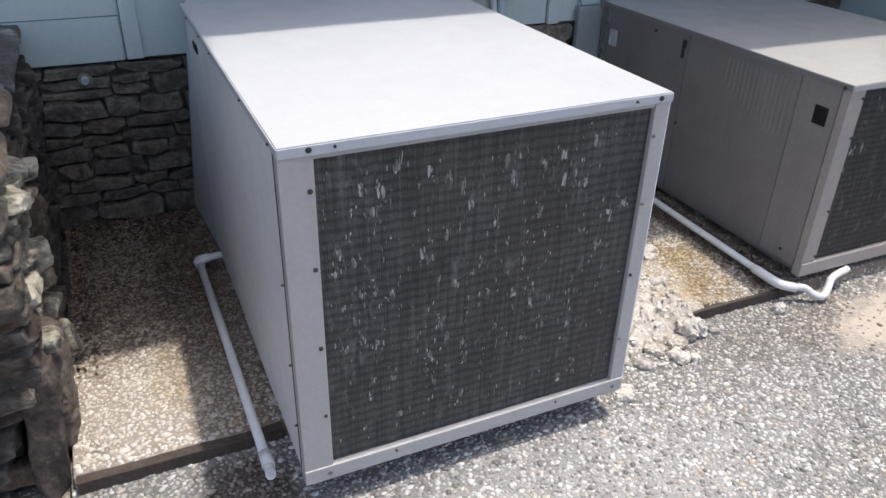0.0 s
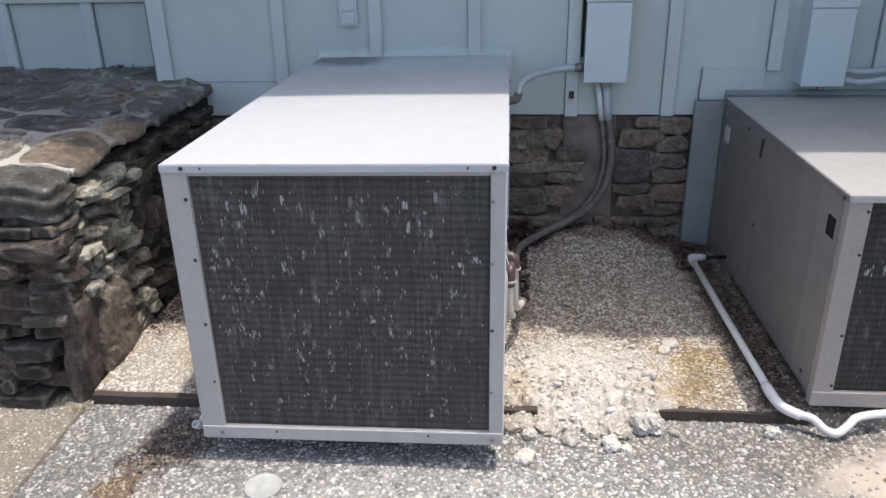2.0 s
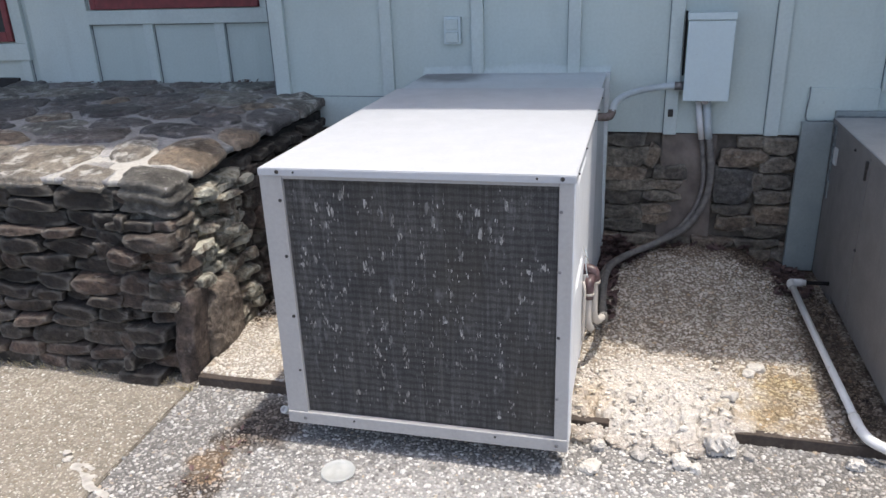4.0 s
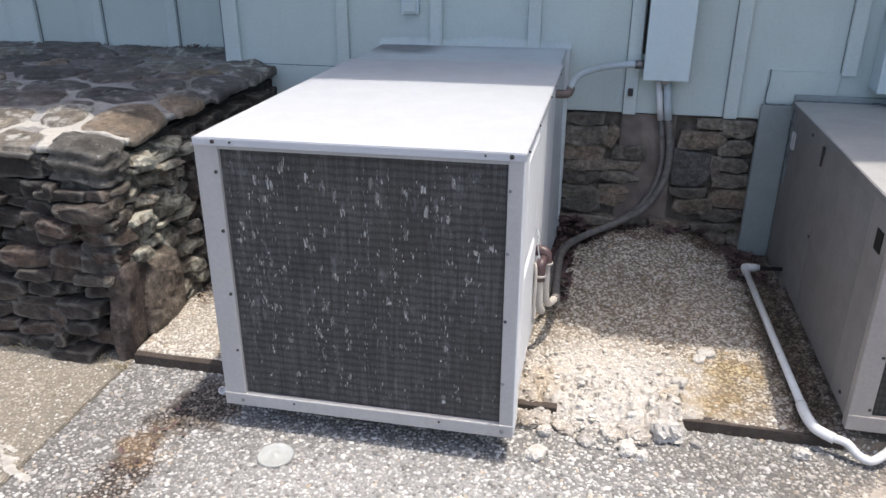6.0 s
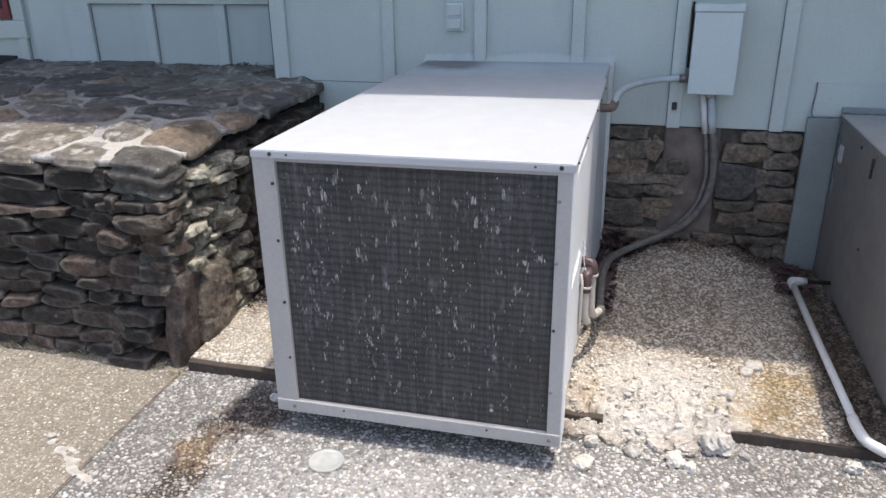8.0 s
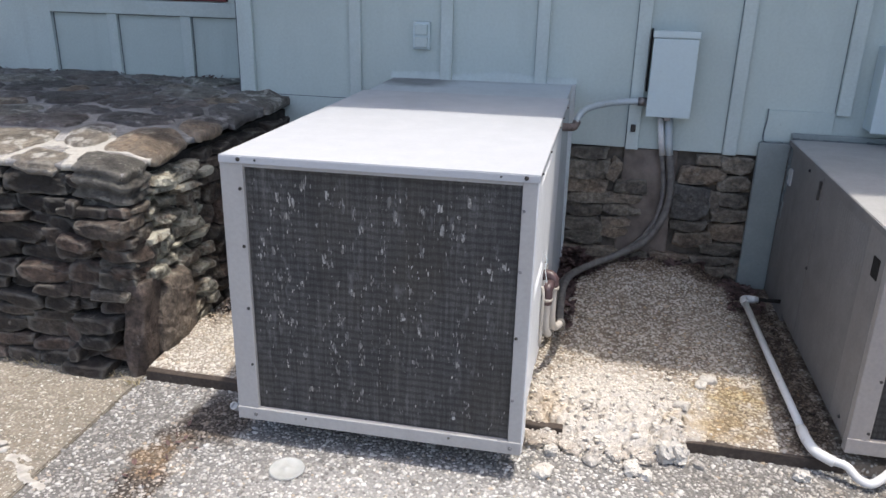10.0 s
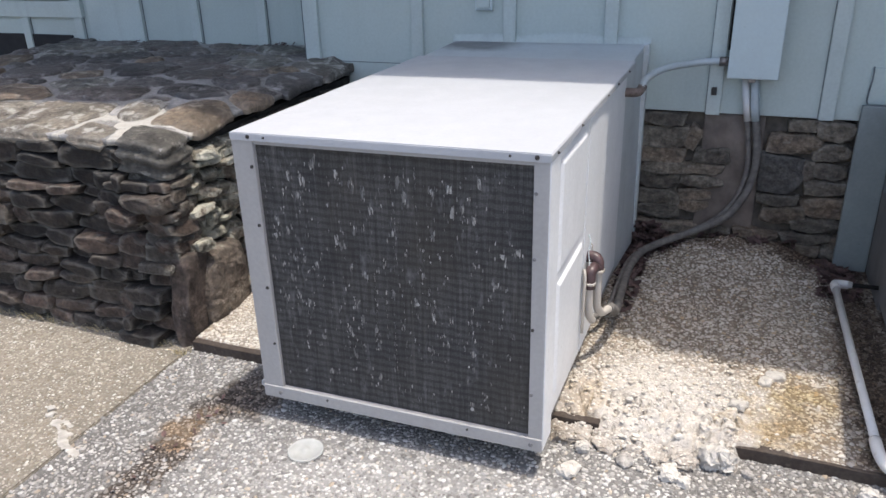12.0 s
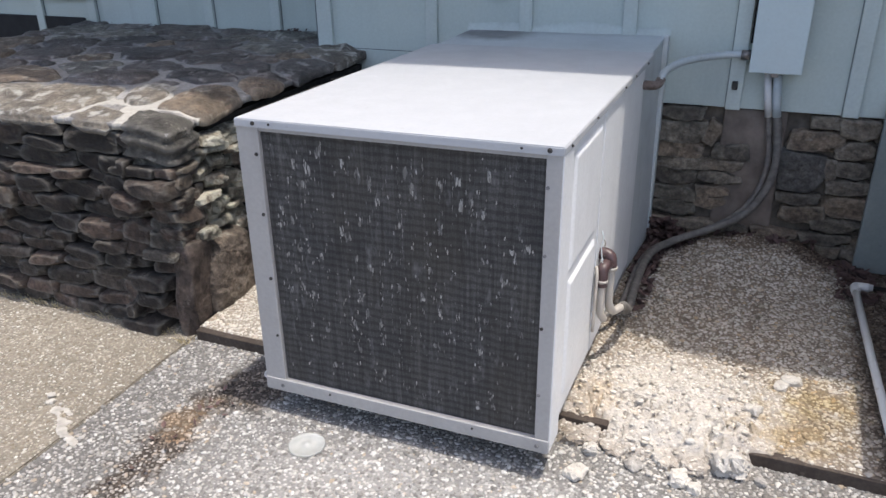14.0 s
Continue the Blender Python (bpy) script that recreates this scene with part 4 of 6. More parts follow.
def rounded(cx, cy, rx, ry, turn, seed, power=3.4):
    out = []
    n = max(16, int(5.5 * (rx + ry) / 0.02) // 2)
    ca, sa = math.cos(radians(turn)), math.sin(radians(turn))
    for i in range(n):
        a = 2 * math.pi * i / n
        c, d = math.cos(a), math.sin(a)
        k = (abs(c) ** power + abs(d) ** power) ** (-1 / power)
        k *= 1 + 0.18 * noise.noise(Vector((c * 1.3 + seed, d * 1.3, seed * 0.7))) + 0.10 * noise.noise(Vector((c * 4, d * 4 + seed, 0)))
        x, y = rx * k * c, ry * k * d
        out.append((max(-2.77, min(-0.853, cx + x * ca - y * sa)), max(0.236, min(1.785, cy + x * sa + y * ca))))
    return out


# middle, half sizes, turn, and the kind of stone; d carries the shaded tone
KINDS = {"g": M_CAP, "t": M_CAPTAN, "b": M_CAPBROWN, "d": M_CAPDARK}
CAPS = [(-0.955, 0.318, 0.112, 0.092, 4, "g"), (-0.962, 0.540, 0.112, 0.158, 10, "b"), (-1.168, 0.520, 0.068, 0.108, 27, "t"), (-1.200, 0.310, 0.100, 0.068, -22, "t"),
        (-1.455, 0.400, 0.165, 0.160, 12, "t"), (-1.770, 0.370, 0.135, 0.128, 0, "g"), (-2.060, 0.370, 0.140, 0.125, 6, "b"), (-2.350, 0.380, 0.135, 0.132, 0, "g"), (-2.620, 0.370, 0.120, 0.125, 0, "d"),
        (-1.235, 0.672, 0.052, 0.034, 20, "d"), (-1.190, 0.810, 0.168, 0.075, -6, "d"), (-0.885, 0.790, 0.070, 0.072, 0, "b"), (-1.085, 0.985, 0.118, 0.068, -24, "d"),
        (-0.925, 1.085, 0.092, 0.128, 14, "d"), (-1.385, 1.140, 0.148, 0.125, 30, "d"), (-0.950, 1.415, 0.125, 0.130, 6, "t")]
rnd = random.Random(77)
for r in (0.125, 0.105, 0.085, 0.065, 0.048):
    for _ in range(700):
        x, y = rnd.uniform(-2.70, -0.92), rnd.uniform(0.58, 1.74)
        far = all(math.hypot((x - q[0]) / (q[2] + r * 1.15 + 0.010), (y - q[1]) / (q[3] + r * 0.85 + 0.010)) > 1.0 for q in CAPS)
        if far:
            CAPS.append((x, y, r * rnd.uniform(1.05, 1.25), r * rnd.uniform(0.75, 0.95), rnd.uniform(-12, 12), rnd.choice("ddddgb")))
for i, (x, y, rx, ry, turn, kind) in enumerate(CAPS):
    grow = 1.0 if i < 4 else 1.30
    poly = rounded(x, y, rx * grow, ry * grow, turn, i * 1.7)
    for k, other in enumerate(CAPS):
        far = math.hypot(other[0] - x, other[1] - y)
        if k != i and far < 0.5:
            nx, ny = (other[0] - x) / far, (other[1] - y) / far
            mine, its = reach(CAPS[i], nx, ny), reach(other, nx, ny)
            edge = mine + (far - mine - its) / 2 - (0.003 + 0.005 * ((i + k) % 3))
            poly = clip_poly(poly, x + nx * edge, y + ny * edge, nx, ny)
    if len(poly) > 4:
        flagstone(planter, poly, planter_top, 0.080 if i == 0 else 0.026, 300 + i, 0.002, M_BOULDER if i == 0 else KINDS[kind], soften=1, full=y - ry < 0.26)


def off_lines(lines, x, y, rag=0.012):
    """How far a point lies outside the nearest of some broad strokes, unevenly."""
    far = 9.0
    for ax, ay, bx_, by, half in lines:
        t = max(0.0, min(1.0, ((x - ax) * (bx_ - ax) + (y - ay) * (by - ay)) / ((bx_ - ax) ** 2 + (by - ay) ** 2)))
        far = min(far, math.hypot(x - ax - t * (bx_ - ax), y - ay - t * (by - ay)) - half)
    return far + rag * noise.noise(Vector((x * 25, y * 25, 0))) + 0.5 * rag * noise.noise(Vector((x * 70, y * 70, 3)))


STAR = [(-1.172, 0.632, -1.05, 0.440, 0.026), (-1.06, 0.425, -1.12, 0.395, 0.046), (-1.10, 0.430, -1.270, 0.440, 0.030), (-1.270, 0.440, -1.300, 0.262, 0.014), (-1.085, 0.400, -1.062, 0.275, 0.030), (-1.05, 0.415, -0.870, 0.408, 0.016)]


def mortar_bed(name, x0, x1, y0, y1, step, drop, material, keep, label=""):
    """Mortar filled almost flush between the cap stones."""
    nx, ny = int((x1 - x0) / step), int((y1 - y0) / step)
    bm = bmesh.new()
    bmesh.ops.create_grid(bm, x_segments=nx, y_segments=ny, size=0.5)
    for v in bm.verts:
        x, y = x0 + (v.co.x + 0.5) * (x1 - x0), y0 + (v.co.y + 0.5) * (y1 - y0)
        v.co = Vector((x, y, planter_top(x, y) - drop + 0.004 * noise.noise(Vector((x * 14, y * 14, 0))) + 0.002 * noise.noise(Vector((x * 50, y * 50, 2)))))
    bmesh.ops.delete(bm, geom=[v for v in bm.verts if not keep(v.co.x, v.co.y)], context="VERTS")
    ob = part(name, bm, material, planter, label, smooth=True)
    so = ob.modifiers.new("thick", "SOLIDIFY")
    so.thickness, so.offset = 0.02, -1
    return ob


mortar_bed("mortar", -2.75, -0.875, 0.262, 1.79, 0.02, 0.009, M_MORTAR, lambda x, y: off_lines(STAR, x, y) > -0.018)
mortar_bed("pale_mortar", -1.36, -0.870, 0.258, 0.66, 0.006, 0.0075, M_WMORTAR, lambda x, y: off_lines(STAR, x, y) < 0.0, "fresh white mortar between the cap stones")

# plinth stones under the siding
lay_wall(house, M_PLINTH, (-0.92, WALL + 0.006, 0.0), (1, 0, 0), (0, 0, 1), (0, -1, 0), 0.55, SILL - 0.008, (0.042, 0.088), (0.09, 0.24), 0.10, 31, 0.014, name="plinth_stone", power=16, rough=0.13, gap=0.007)
# middle, width and height of the stones that show beside the hoses
PLINTH = [(0.470, 0.585, 0.20, 0.040), (0.480, 0.515, 0.205, 0.070), (0.485, 0.440, 0.185, 0.056), (0.515, 0.390, 0.215, 0.036), (0.487, 0.335, 0.165, 0.058), (0.490, 0.265, 0.170, 0.056),
          (0.495, 0.205, 0.165, 0.050), (0.608, 0.515, 0.045, 0.085), (0.680, 0.448, 0.128, 0.052), (0.655, 0.345, 0.155, 0.040), (0.665, 0.397, 0.130, 0.032), (0.637, 0.285, 0.120, 0.036),
          (0.630, 0.235, 0.110, 0.044), (0.968, 0.520, 0.185, 0.062), (1.000, 0.590, 0.120, 0.038), (1.098, 0.575, 0.110, 0.064), (1.100, 0.494, 0.130, 0.060), (1.105, 0.420, 0.110, 0.050),
          (1.098, 0.357, 0.140, 0.050), (1.100, 0.278, 0.150, 0.070), (0.940, 0.296, 0.140, 0.034), (0.965, 0.235, 0.150, 0.062), (1.034, 0.410, 0.034, 0.085), (1.080, 0.205, 0.16, 0.050)]
for i, (x, z, w, h) in enumerate(PLINTH):
    stone_at(house, "plinth_stone", M_FOUND, w + 0.010, h + 0.010, 0.10, 940 + i, pose(x, WALL + 0.048 + 0.006 * ((i * 7) % 5 - 2) / 2, z, 0, (24 if i == 7 else (i * 5) % 5 - 2), (i * 3) % 5 - 2), power=18, rough=0.12, n=9)
stone_at(house, "plinth_stone", M_FOUNDK, 0.165, 0.150, 0.10, 951, pose(0.935, WALL + 0.046, 0.398, 0, 2, 2), power=14, rough=0.06, n=10)
lay_wall(house, M_FOUND, (0.36, WALL + 0.010, 0.0), (1, 0, 0), (0, 0, 1), (0, -1, 0), 0.90, 0.17, (0.045, 0.07), (0.09, 0.2), 0.10, 37, 0.008, name="plinth_stone", power=16, rough=0.12, gap=0.003)
bm = bx(0.640, 0.860, WALL + 0.012, WALL + 0.05, 0.15, SILL - 0.004, bevel=0.006)
bmesh.ops.subdivide_edges(bm, edges=[e for e in bm.edges if e.calc_length() > 0.1], cuts=14, use_grid_fill=True)
for v in bm.verts:
    v.co.y += 0.014 * noise.noise(v.co * 14) + 0.006 * noise.noise(v.co * 40)
part("mortar_patch", bm, M_FMORT2, house, "smooth brown patch of mortar in the plinth", smooth=True)

# ---- the packaged units ----


DENTS = [(22, 94), (17, 87), (15, 82), (12, 89), (6, 72), (4, 65), (10, 67), (11, 57), (15, 58), (20, 55), (9, 49), (29, 66), (31, 64), (15, 39), (6, 40), (37, 71), (36, 88), (40, 85), (43, 79), (31, 91), (54, 90), (56, 86), (52, 72), (66, 72),
         (66, 87), (72, 89), (73, 81), (76, 83), (82, 92), (80, 79), (87, 57), (90, 68), (95, 69), (61, 57), (50, 48), (59, 46), (37, 36), (39, 55), (65, 41), (64, 28), (70, 31), (80, 29), (32, 30), (20, 26), (33, 20), (43, 12), (22, 11), (79, 7)]


def coil_face(u, x0, x1, z0, z1, y, seed, dents, specks, runs, material):
    """A coil with bunches of bent fins (dents, in hundredths of its width and height), specks and mineral runs."""
    part("coil", bx(x0 - 0.004, x1 + 0.004, y + 0.012, y + 0.06, z0 - 0.004, z1 + 0.004), material, u, "dark dusty condenser coil with bent fins")
    rnd = random.Random(seed)
    bm = bmesh.new()

    def sliver(cx, cz, w, h):
        n, lean = 6, rnd.uniform(-0.10, 0.10)
        ring = []
        for q in range(n):
            a = 2 * math.pi * q / n + rnd.uniform(-0.25, 0.25)
            dz = h * rnd.uniform(0.6, 1.2) * math.sin(a)
            ring.append(bm.verts.new((cx + w * rnd.uniform(0.5, 1.25) * math.cos(a) + lean * dz, y + 0.0119, cz + dz)))
        mid = bm.verts.new((cx + rnd.uniform(-0.4, 0.4) * w, y + 0.0105, cz + rnd.uniform(-0.3, 0.3) * h))
        for q in range(n):
            bm.faces.new((ring[q], ring[(q + 1) % n], mid))

    for px, pz in dents:
        cx, cz = x0 + (x1 - x0) * px / 100, z0 + (z1 - z0) * pz / 100
        tall = 1.5 if pz > 75 else 1.0
        sliver(cx + rnd.gauss(0, 0.003), cz + rnd.gauss(0, 0.004), rnd.uniform(0.003, 0.0055), rnd.uniform(0.007, 0.012) * tall)
        for _ in range(rnd.randint(3, 6)):
            sliver(cx + rnd.gauss(0, 0.0042), cz + rnd.gauss(0, 0.006), rnd.uniform(0.0014, 0.0030), rnd.uniform(0.004, 0.0105) * tall)
        for _ in range(rnd.randint(1, 4)):
            sliver(cx + rnd.gauss(0, 0.018), cz + rnd.gauss(0, 0.016), rnd.uniform(0.0011, 0.0023), rnd.uniform(0.003, 0.008))
    for _ in range(specks // 4):
        cx, cz = rnd.uniform(x0 + 0.02, x1 - 0.02), z0 + (z1 - z0) * rnd.uniform(0.05, 0.93)
        for _ in range(rnd.randint(2, 4)):
            sliver(cx + rnd.gauss(0, 0.0035), cz + rnd.gauss(0, 0.006), rnd.uniform(0.001, 0.0026), rnd.uniform(0.003, 0.009))
    for _ in range(specks):
        sliver(rnd.uniform(x0 + 0.01, x1 - 0.01), z0 + (z1 - z0) * rnd.uniform(0.03, 0.95), rnd.uniform(0.0008, 0.0020), rnd.uniform(0.0022, 0.008))
    for px, top, foot in runs:
        z = top
        while z > foot:
            h = rnd.uniform(0.6, 3.0)
            sliver(x0 + (x1 - x0) * px / 100 + rnd.gauss(0, 0.0007), z0 + (z1 - z0) * z / 100, rnd.uniform(0.0004, 0.0009), h * (z1 - z0) / 220)
            z -= h * rnd.uniform(0.9, 2.2)
    bmesh.ops.recalc_face_normals(bm, faces=bm.faces)
    tagged(part("fin_damage", bm, M_BENT, u, "pale scattered dents of bent fins"), kind="stuff")


def roof_sheet(u, x0, x1, y0, y1, z, lip, material):
    """A folded sheet-metal lid with turned-down edges and a slight crown."""
    bm = bmesh.new()
    bmesh.ops.create_grid(bm, x_segments=10, y_segments=12, size=0.5)
    for v in bm.verts:
        a, b = v.co.x, v.co.y
        v.co = Vector((x0 + (a + 0.5) * (x1 - x0), y0 + (b + 0.5) * (y1 - y0), z - 0.004 * (4 * a * a) * 0.3 + 0.0015 * noise.noise(Vector((a * 3, b * 3, z)))))
    edge = [e for e in bm.edges if e.is_boundary]
    r = bmesh.ops.extrude_edge_only(bm, edges=edge)
    for v in r["geom"]:
        if isinstance(v, bmesh.types.BMVert):
            v.co.z = z - lip
    bmesh.ops.recalc_face_normals(bm, faces=bm.faces)
    sharp = [e for e in bm.edges if len(e.link_faces) == 2 and e.calc_face_angle() > 0.8]
    bmesh.ops.bevel(bm, geom=sharp, offset=0.0025, segments=2, affect="EDGES")
    ob = part("roof", bm, material, u)
    so = ob.modifiers.new("thick", "SOLIDIFY")
    so.thickness, so.offset = 0.002, -1
    return ob


def embossed(bm, x, y0, y1, z0, z1, rise=0.007, slope=0.012, way=1):
    """A pressed raised field on an upright side at x."""
    hull8(bm, [(x, y0, z0), (x, y1, z0), (x, y1, z1), (x, y0, z1)],
          [(x + way * rise, y0 + slope, z0 + slope), (x + way * rise, y1 - slope, z0 + slope), (x + way * rise, y1 - slope, z1 - slope), (x + way * rise, y0 + slope, z1 - slope)])
    bmesh.ops.bevel(bm, geom=bm.edges[:], offset=0.002, segments=2, affect="EDGES")
    return bm


# the white unit
XR, ZB, ZT = 0.398, 0.073, 0.845
unit = empty0("packaged_air_conditioner", "white packaged air conditioner with a dirty dark coil on a pad", "air conditioner", "rooftop-style units by the wall")
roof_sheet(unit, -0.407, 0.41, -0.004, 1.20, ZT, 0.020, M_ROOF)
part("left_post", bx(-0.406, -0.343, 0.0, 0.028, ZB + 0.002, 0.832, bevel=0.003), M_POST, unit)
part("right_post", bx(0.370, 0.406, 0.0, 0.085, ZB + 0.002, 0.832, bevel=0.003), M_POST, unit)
# Thin white sheet puts the sun on the post's right face into colour.
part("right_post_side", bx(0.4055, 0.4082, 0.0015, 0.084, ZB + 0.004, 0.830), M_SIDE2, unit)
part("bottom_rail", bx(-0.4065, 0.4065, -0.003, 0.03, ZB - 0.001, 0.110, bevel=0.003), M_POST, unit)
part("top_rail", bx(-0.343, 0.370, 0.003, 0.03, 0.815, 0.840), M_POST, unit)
coil_face(unit, -0.343, 0.370, 0.110, 0.818, 0.0, 5, DENTS, 300, [(51, 96, 55), (52, 82, 60), (60, 95, 62), (47, 48, 20), (50, 40, 15), (54, 45, 22), (43, 60, 25), (70, 92, 74)], M_FIN)
part("seam", bx(-0.4054, -0.398, 0.0285, 0.0385, 0.085, 0.824), M_DARK, unit)
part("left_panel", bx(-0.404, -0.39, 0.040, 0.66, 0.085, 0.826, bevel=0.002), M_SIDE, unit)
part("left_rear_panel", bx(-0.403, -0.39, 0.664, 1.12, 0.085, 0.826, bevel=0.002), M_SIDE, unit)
part("base_pan", bx(-0.395, 0.39, 0.03, 1.14, ZB - 0.004, 0.098), M_POST, unit)
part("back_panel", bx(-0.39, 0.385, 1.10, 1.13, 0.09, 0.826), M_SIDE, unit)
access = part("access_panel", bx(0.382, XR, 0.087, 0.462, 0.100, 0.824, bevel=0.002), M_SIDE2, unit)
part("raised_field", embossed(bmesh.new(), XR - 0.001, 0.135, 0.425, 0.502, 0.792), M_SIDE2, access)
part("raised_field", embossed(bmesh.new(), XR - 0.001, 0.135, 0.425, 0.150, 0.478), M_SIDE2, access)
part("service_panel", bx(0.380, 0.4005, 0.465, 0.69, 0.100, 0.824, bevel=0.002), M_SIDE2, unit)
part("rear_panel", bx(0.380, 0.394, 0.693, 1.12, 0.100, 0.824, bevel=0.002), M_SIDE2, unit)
part("handle_slot", bx(-0.4065, -0.398, 0.93, 1.0, 0.762, 0.784, bevel=0.002), M_DARK, unit)
# plenum to the wall
bm = bmesh.new()
hull8(bm, [(-0.398, 1.12, 0.06), (0.388, 1.12, 0.06), (0.388, 1.12, 0.826), (-0.398, 1.12, 0.826)],
      [(-0.424, WALL - 0.001, 0.06), (0.415, WALL - 0.001, 0.06), (0.402, WALL - 0.001, 0.850), (-0.356, WALL - 0.001, 0.850)])
bmesh.ops.bevel(bm, geom=bm.edges[:], offset=0.004, segments=2, affect="EDGES")
part("plenum", bm, M_PLENUM, unit, "blue-grey painted duct plenum against the wall")
part("flange", bx(0.396, 0.418, WALL - 0.045, WALL - 0.002, 0.08, 0.862, bevel=0.003), M_PLENUM, unit)
bm = bmesh.new()
hull8(bm, [(-0.392, 1.14, 0.832), (0.398, 1.14, 0.832), (0.398, 1.14, 0.840), (-0.392, 1.14, 0.840)],
      [(-0.366, WALL - 0.002, 0.852), (0.404, WALL - 0.002, 0.852), (0.404, WALL - 0.002, 0.859), (-0.366, WALL - 0.002, 0.859)])
bmesh.ops.bevel(bm, geom=bm.edges[:], offset=0.0015, segments=2, affect="EDGES")
part("plenum_lid", bm, M_PLID, unit)
for z, zr in ((0.757, 0.753), (0.600, 0.597), (0.421, 0.416), (0.250, 0.236)):
    screw(unit, (-0.353, 0.0, z), (0, -1, 0), 0.0048 if z > 0.4 else 0.0036)
    screw(unit, (0.376, 0.0, zr), (0, -1, 0), 0.0042, M_SCREW if z == 0.421 else M_ZINC)
for x in (-0.352, 0.378):
    screw(unit, (x, -0.004, 0.835), (0, -1, 0), 0.0055)
    screw(unit, (x, -0.003, 0.091), (0, -1, 0), 0.0055, M_ZINC)
for x in (-0.306, 0.318, -0.2, 0.21):
    screw(unit, (x, -0.004 if abs(x) > 0.25 else -0.003, 0.835 if abs(x) > 0.25 else 0.098), (0, -1, 0), 0.003)
for y, z in ((0.05, 0.828), (0.30, 0.828), (0.66, 0.828), (0.83, 0.828), (1.05, 0.828)):
    screw(unit, (-0.407, y, z + 0.006), (-1, 0, 0), 0.0032)
    screw(unit, (0.41, y, z + 0.006), (1, 0, 0), 0.0038)
for z in (0.2, 0.36, 0.55):
    screw(unit, (-0.404, 0.05, z), (-1, 0, 0), 0.003)
# sealant smeared on the wall above the plenum
bm = bmesh.new()
bmesh.ops.create_grid(bm, x_segments=50, y_segments=8, size=0.5)
for v in bm.verts:
    x, s = 0.02 + v.co.x * 0.80, v.co.y + 0.5
    top = 0.884 + 0.016 * (0.5 + noise.noise(Vector((x * 5, 0, 0))) + 0.7 * noise.noise(Vector((x * 30, 0, 0)))) * smooth(-0.36, -0.1, x) * (1 - smooth(0.25, 0.42, x))
    z = 0.846 + (top - 0.846) * s
    v.co = Vector((x, WALL - 0.004 - 0.022 * (1 - s) ** 2 + 0.003 * noise.noise(Vector((x * 25, z * 25, 2))), z))
bmesh.ops.recalc_face_normals(bm, faces=bm.faces)
part("sealant", bm, M_SEAL, unit, "pale smeared sealant along the wall joint", smooth=True)

# the cabinet is sheared, its right side higher, to fit the camera's view
for ob in unit.children_recursive:
    for v in ob.data.vertices:
        v.co.z += 0.007 + 0.0096 * v.co.x
part("skid", bx(-0.36, -0.30, 0.27, 1.1, PAD - 0.01, 0.0745), M_STEEL, unit)
part("skid", bx(0.30, 0.36, 0.27, 1.1, PAD - 0.01, 0.081), M_STEEL, unit)

# the taupe unit
U2 = dict(x0=1.275, x1=2.095, y0=0.247, y1=1.15, z0=0.085, z1=0.704)
unit2 = empty0("packaged_air_conditioner", "older taupe sheet-metal packaged air conditioner with louvred side, on the pad", "air conditioner", "rooftop-style units by the wall")
x0, x1, y0, y1, z0, z1 = (U2[k] for k in ("x0", "x1", "y0", "y1", "z0", "z1"))
roof_sheet(unit2, x0 - 0.002, x1 + 0.004, y0 - 0.004, WALL - 0.045, z1, 0.018, M_ROOF2)
part("left_post", bx(x0 + 0.001, x0 + 0.058, y0, y0 + 0.03, z0, z1 - 0.014, bevel=0.003), M_TAUPE2, unit2)
part("right_post", bx(x1 - 0.058, x1 - 0.001, y0, y0 + 0.03, z0, z1 - 0.014, bevel=0.003), M_TAUPE2, unit2)
part("bottom_rail", bx(x0, x1, y0 - 0.003, y0 + 0.03, z0 - 0.012, z0 + 0.034, bevel=0.003), M_TAUPE2, unit2)
coil_face(unit2, x0 + 0.058, x1 - 0.058, z0 + 0.034, z1 - 0.026, y0, 9, DENTS[5:7], 16, [], M_FIN2)
part("front_side_panel", bx(x0 + 0.002, x0 + 0.016, y0 + 0.033, 0.425, z0 + 0.012, z1 - 0.018, bevel=0.002), M_TAUPE1, unit2)
louvre = part("louvred_panel", bx(x0 + 0.004, x0 + 0.016, 0.428, 0.935, z0 + 0.012, z1 - 0.018, bevel=0.002), M_TAUPE, unit2)
for i in range(15):
    y = 0.440 + i * 0.0205
    bm = bmesh.new()
    lo, hi = 0.47 + 0.010 * max(0, i - 4), 0.668
    hull8(bm, [(x0 + 0.005, y, lo), (x0 + 0.005, y + 0.013, lo), (x0 + 0.005, y + 0.013, hi), (x0 + 0.005, y, hi)],
          [(x0 + 0.0025, y + 0.006, lo + 0.012), (x0 + 0.003, y + 0.012, lo + 0.008), (x0 + 0.003, y + 0.012, hi - 0.008), (x0 + 0.0025, y + 0.006, hi - 0.012)])
    part("louvre", bm, M_TAUPE, louvre)
part("rear_side_panel", bx(x0 + 0.003, x0 + 0.016, 0.938, y1, z0 + 0.012, z1 - 0.018, bevel=0.002), M_TAUPE, unit2)
part("right_panel", bx(x1 - 0.016, x1 - 0.002, y0 + 0.033, y1, z0 + 0.012, z1 - 0.018, bevel=0.002), M_TAUPE, unit2)
part("base_pan", bx(x0 + 0.01, x1 - 0.01, y0 + 0.03, y1, z0 - 0.006, z0 + 0.012), M_TAUPE, unit2)
part("skid", bx(x0 + 0.05, x0 + 0.11, y0 + 0.12, y1, PAD - 0.01, z0 - 0.006), M_STEEL, unit2)
part("skid", bx(x1 - 0.11, x1 - 0.05, y0 + 0.12, y1, PAD - 0.01, z0 - 0.006), M_STEEL, unit2)
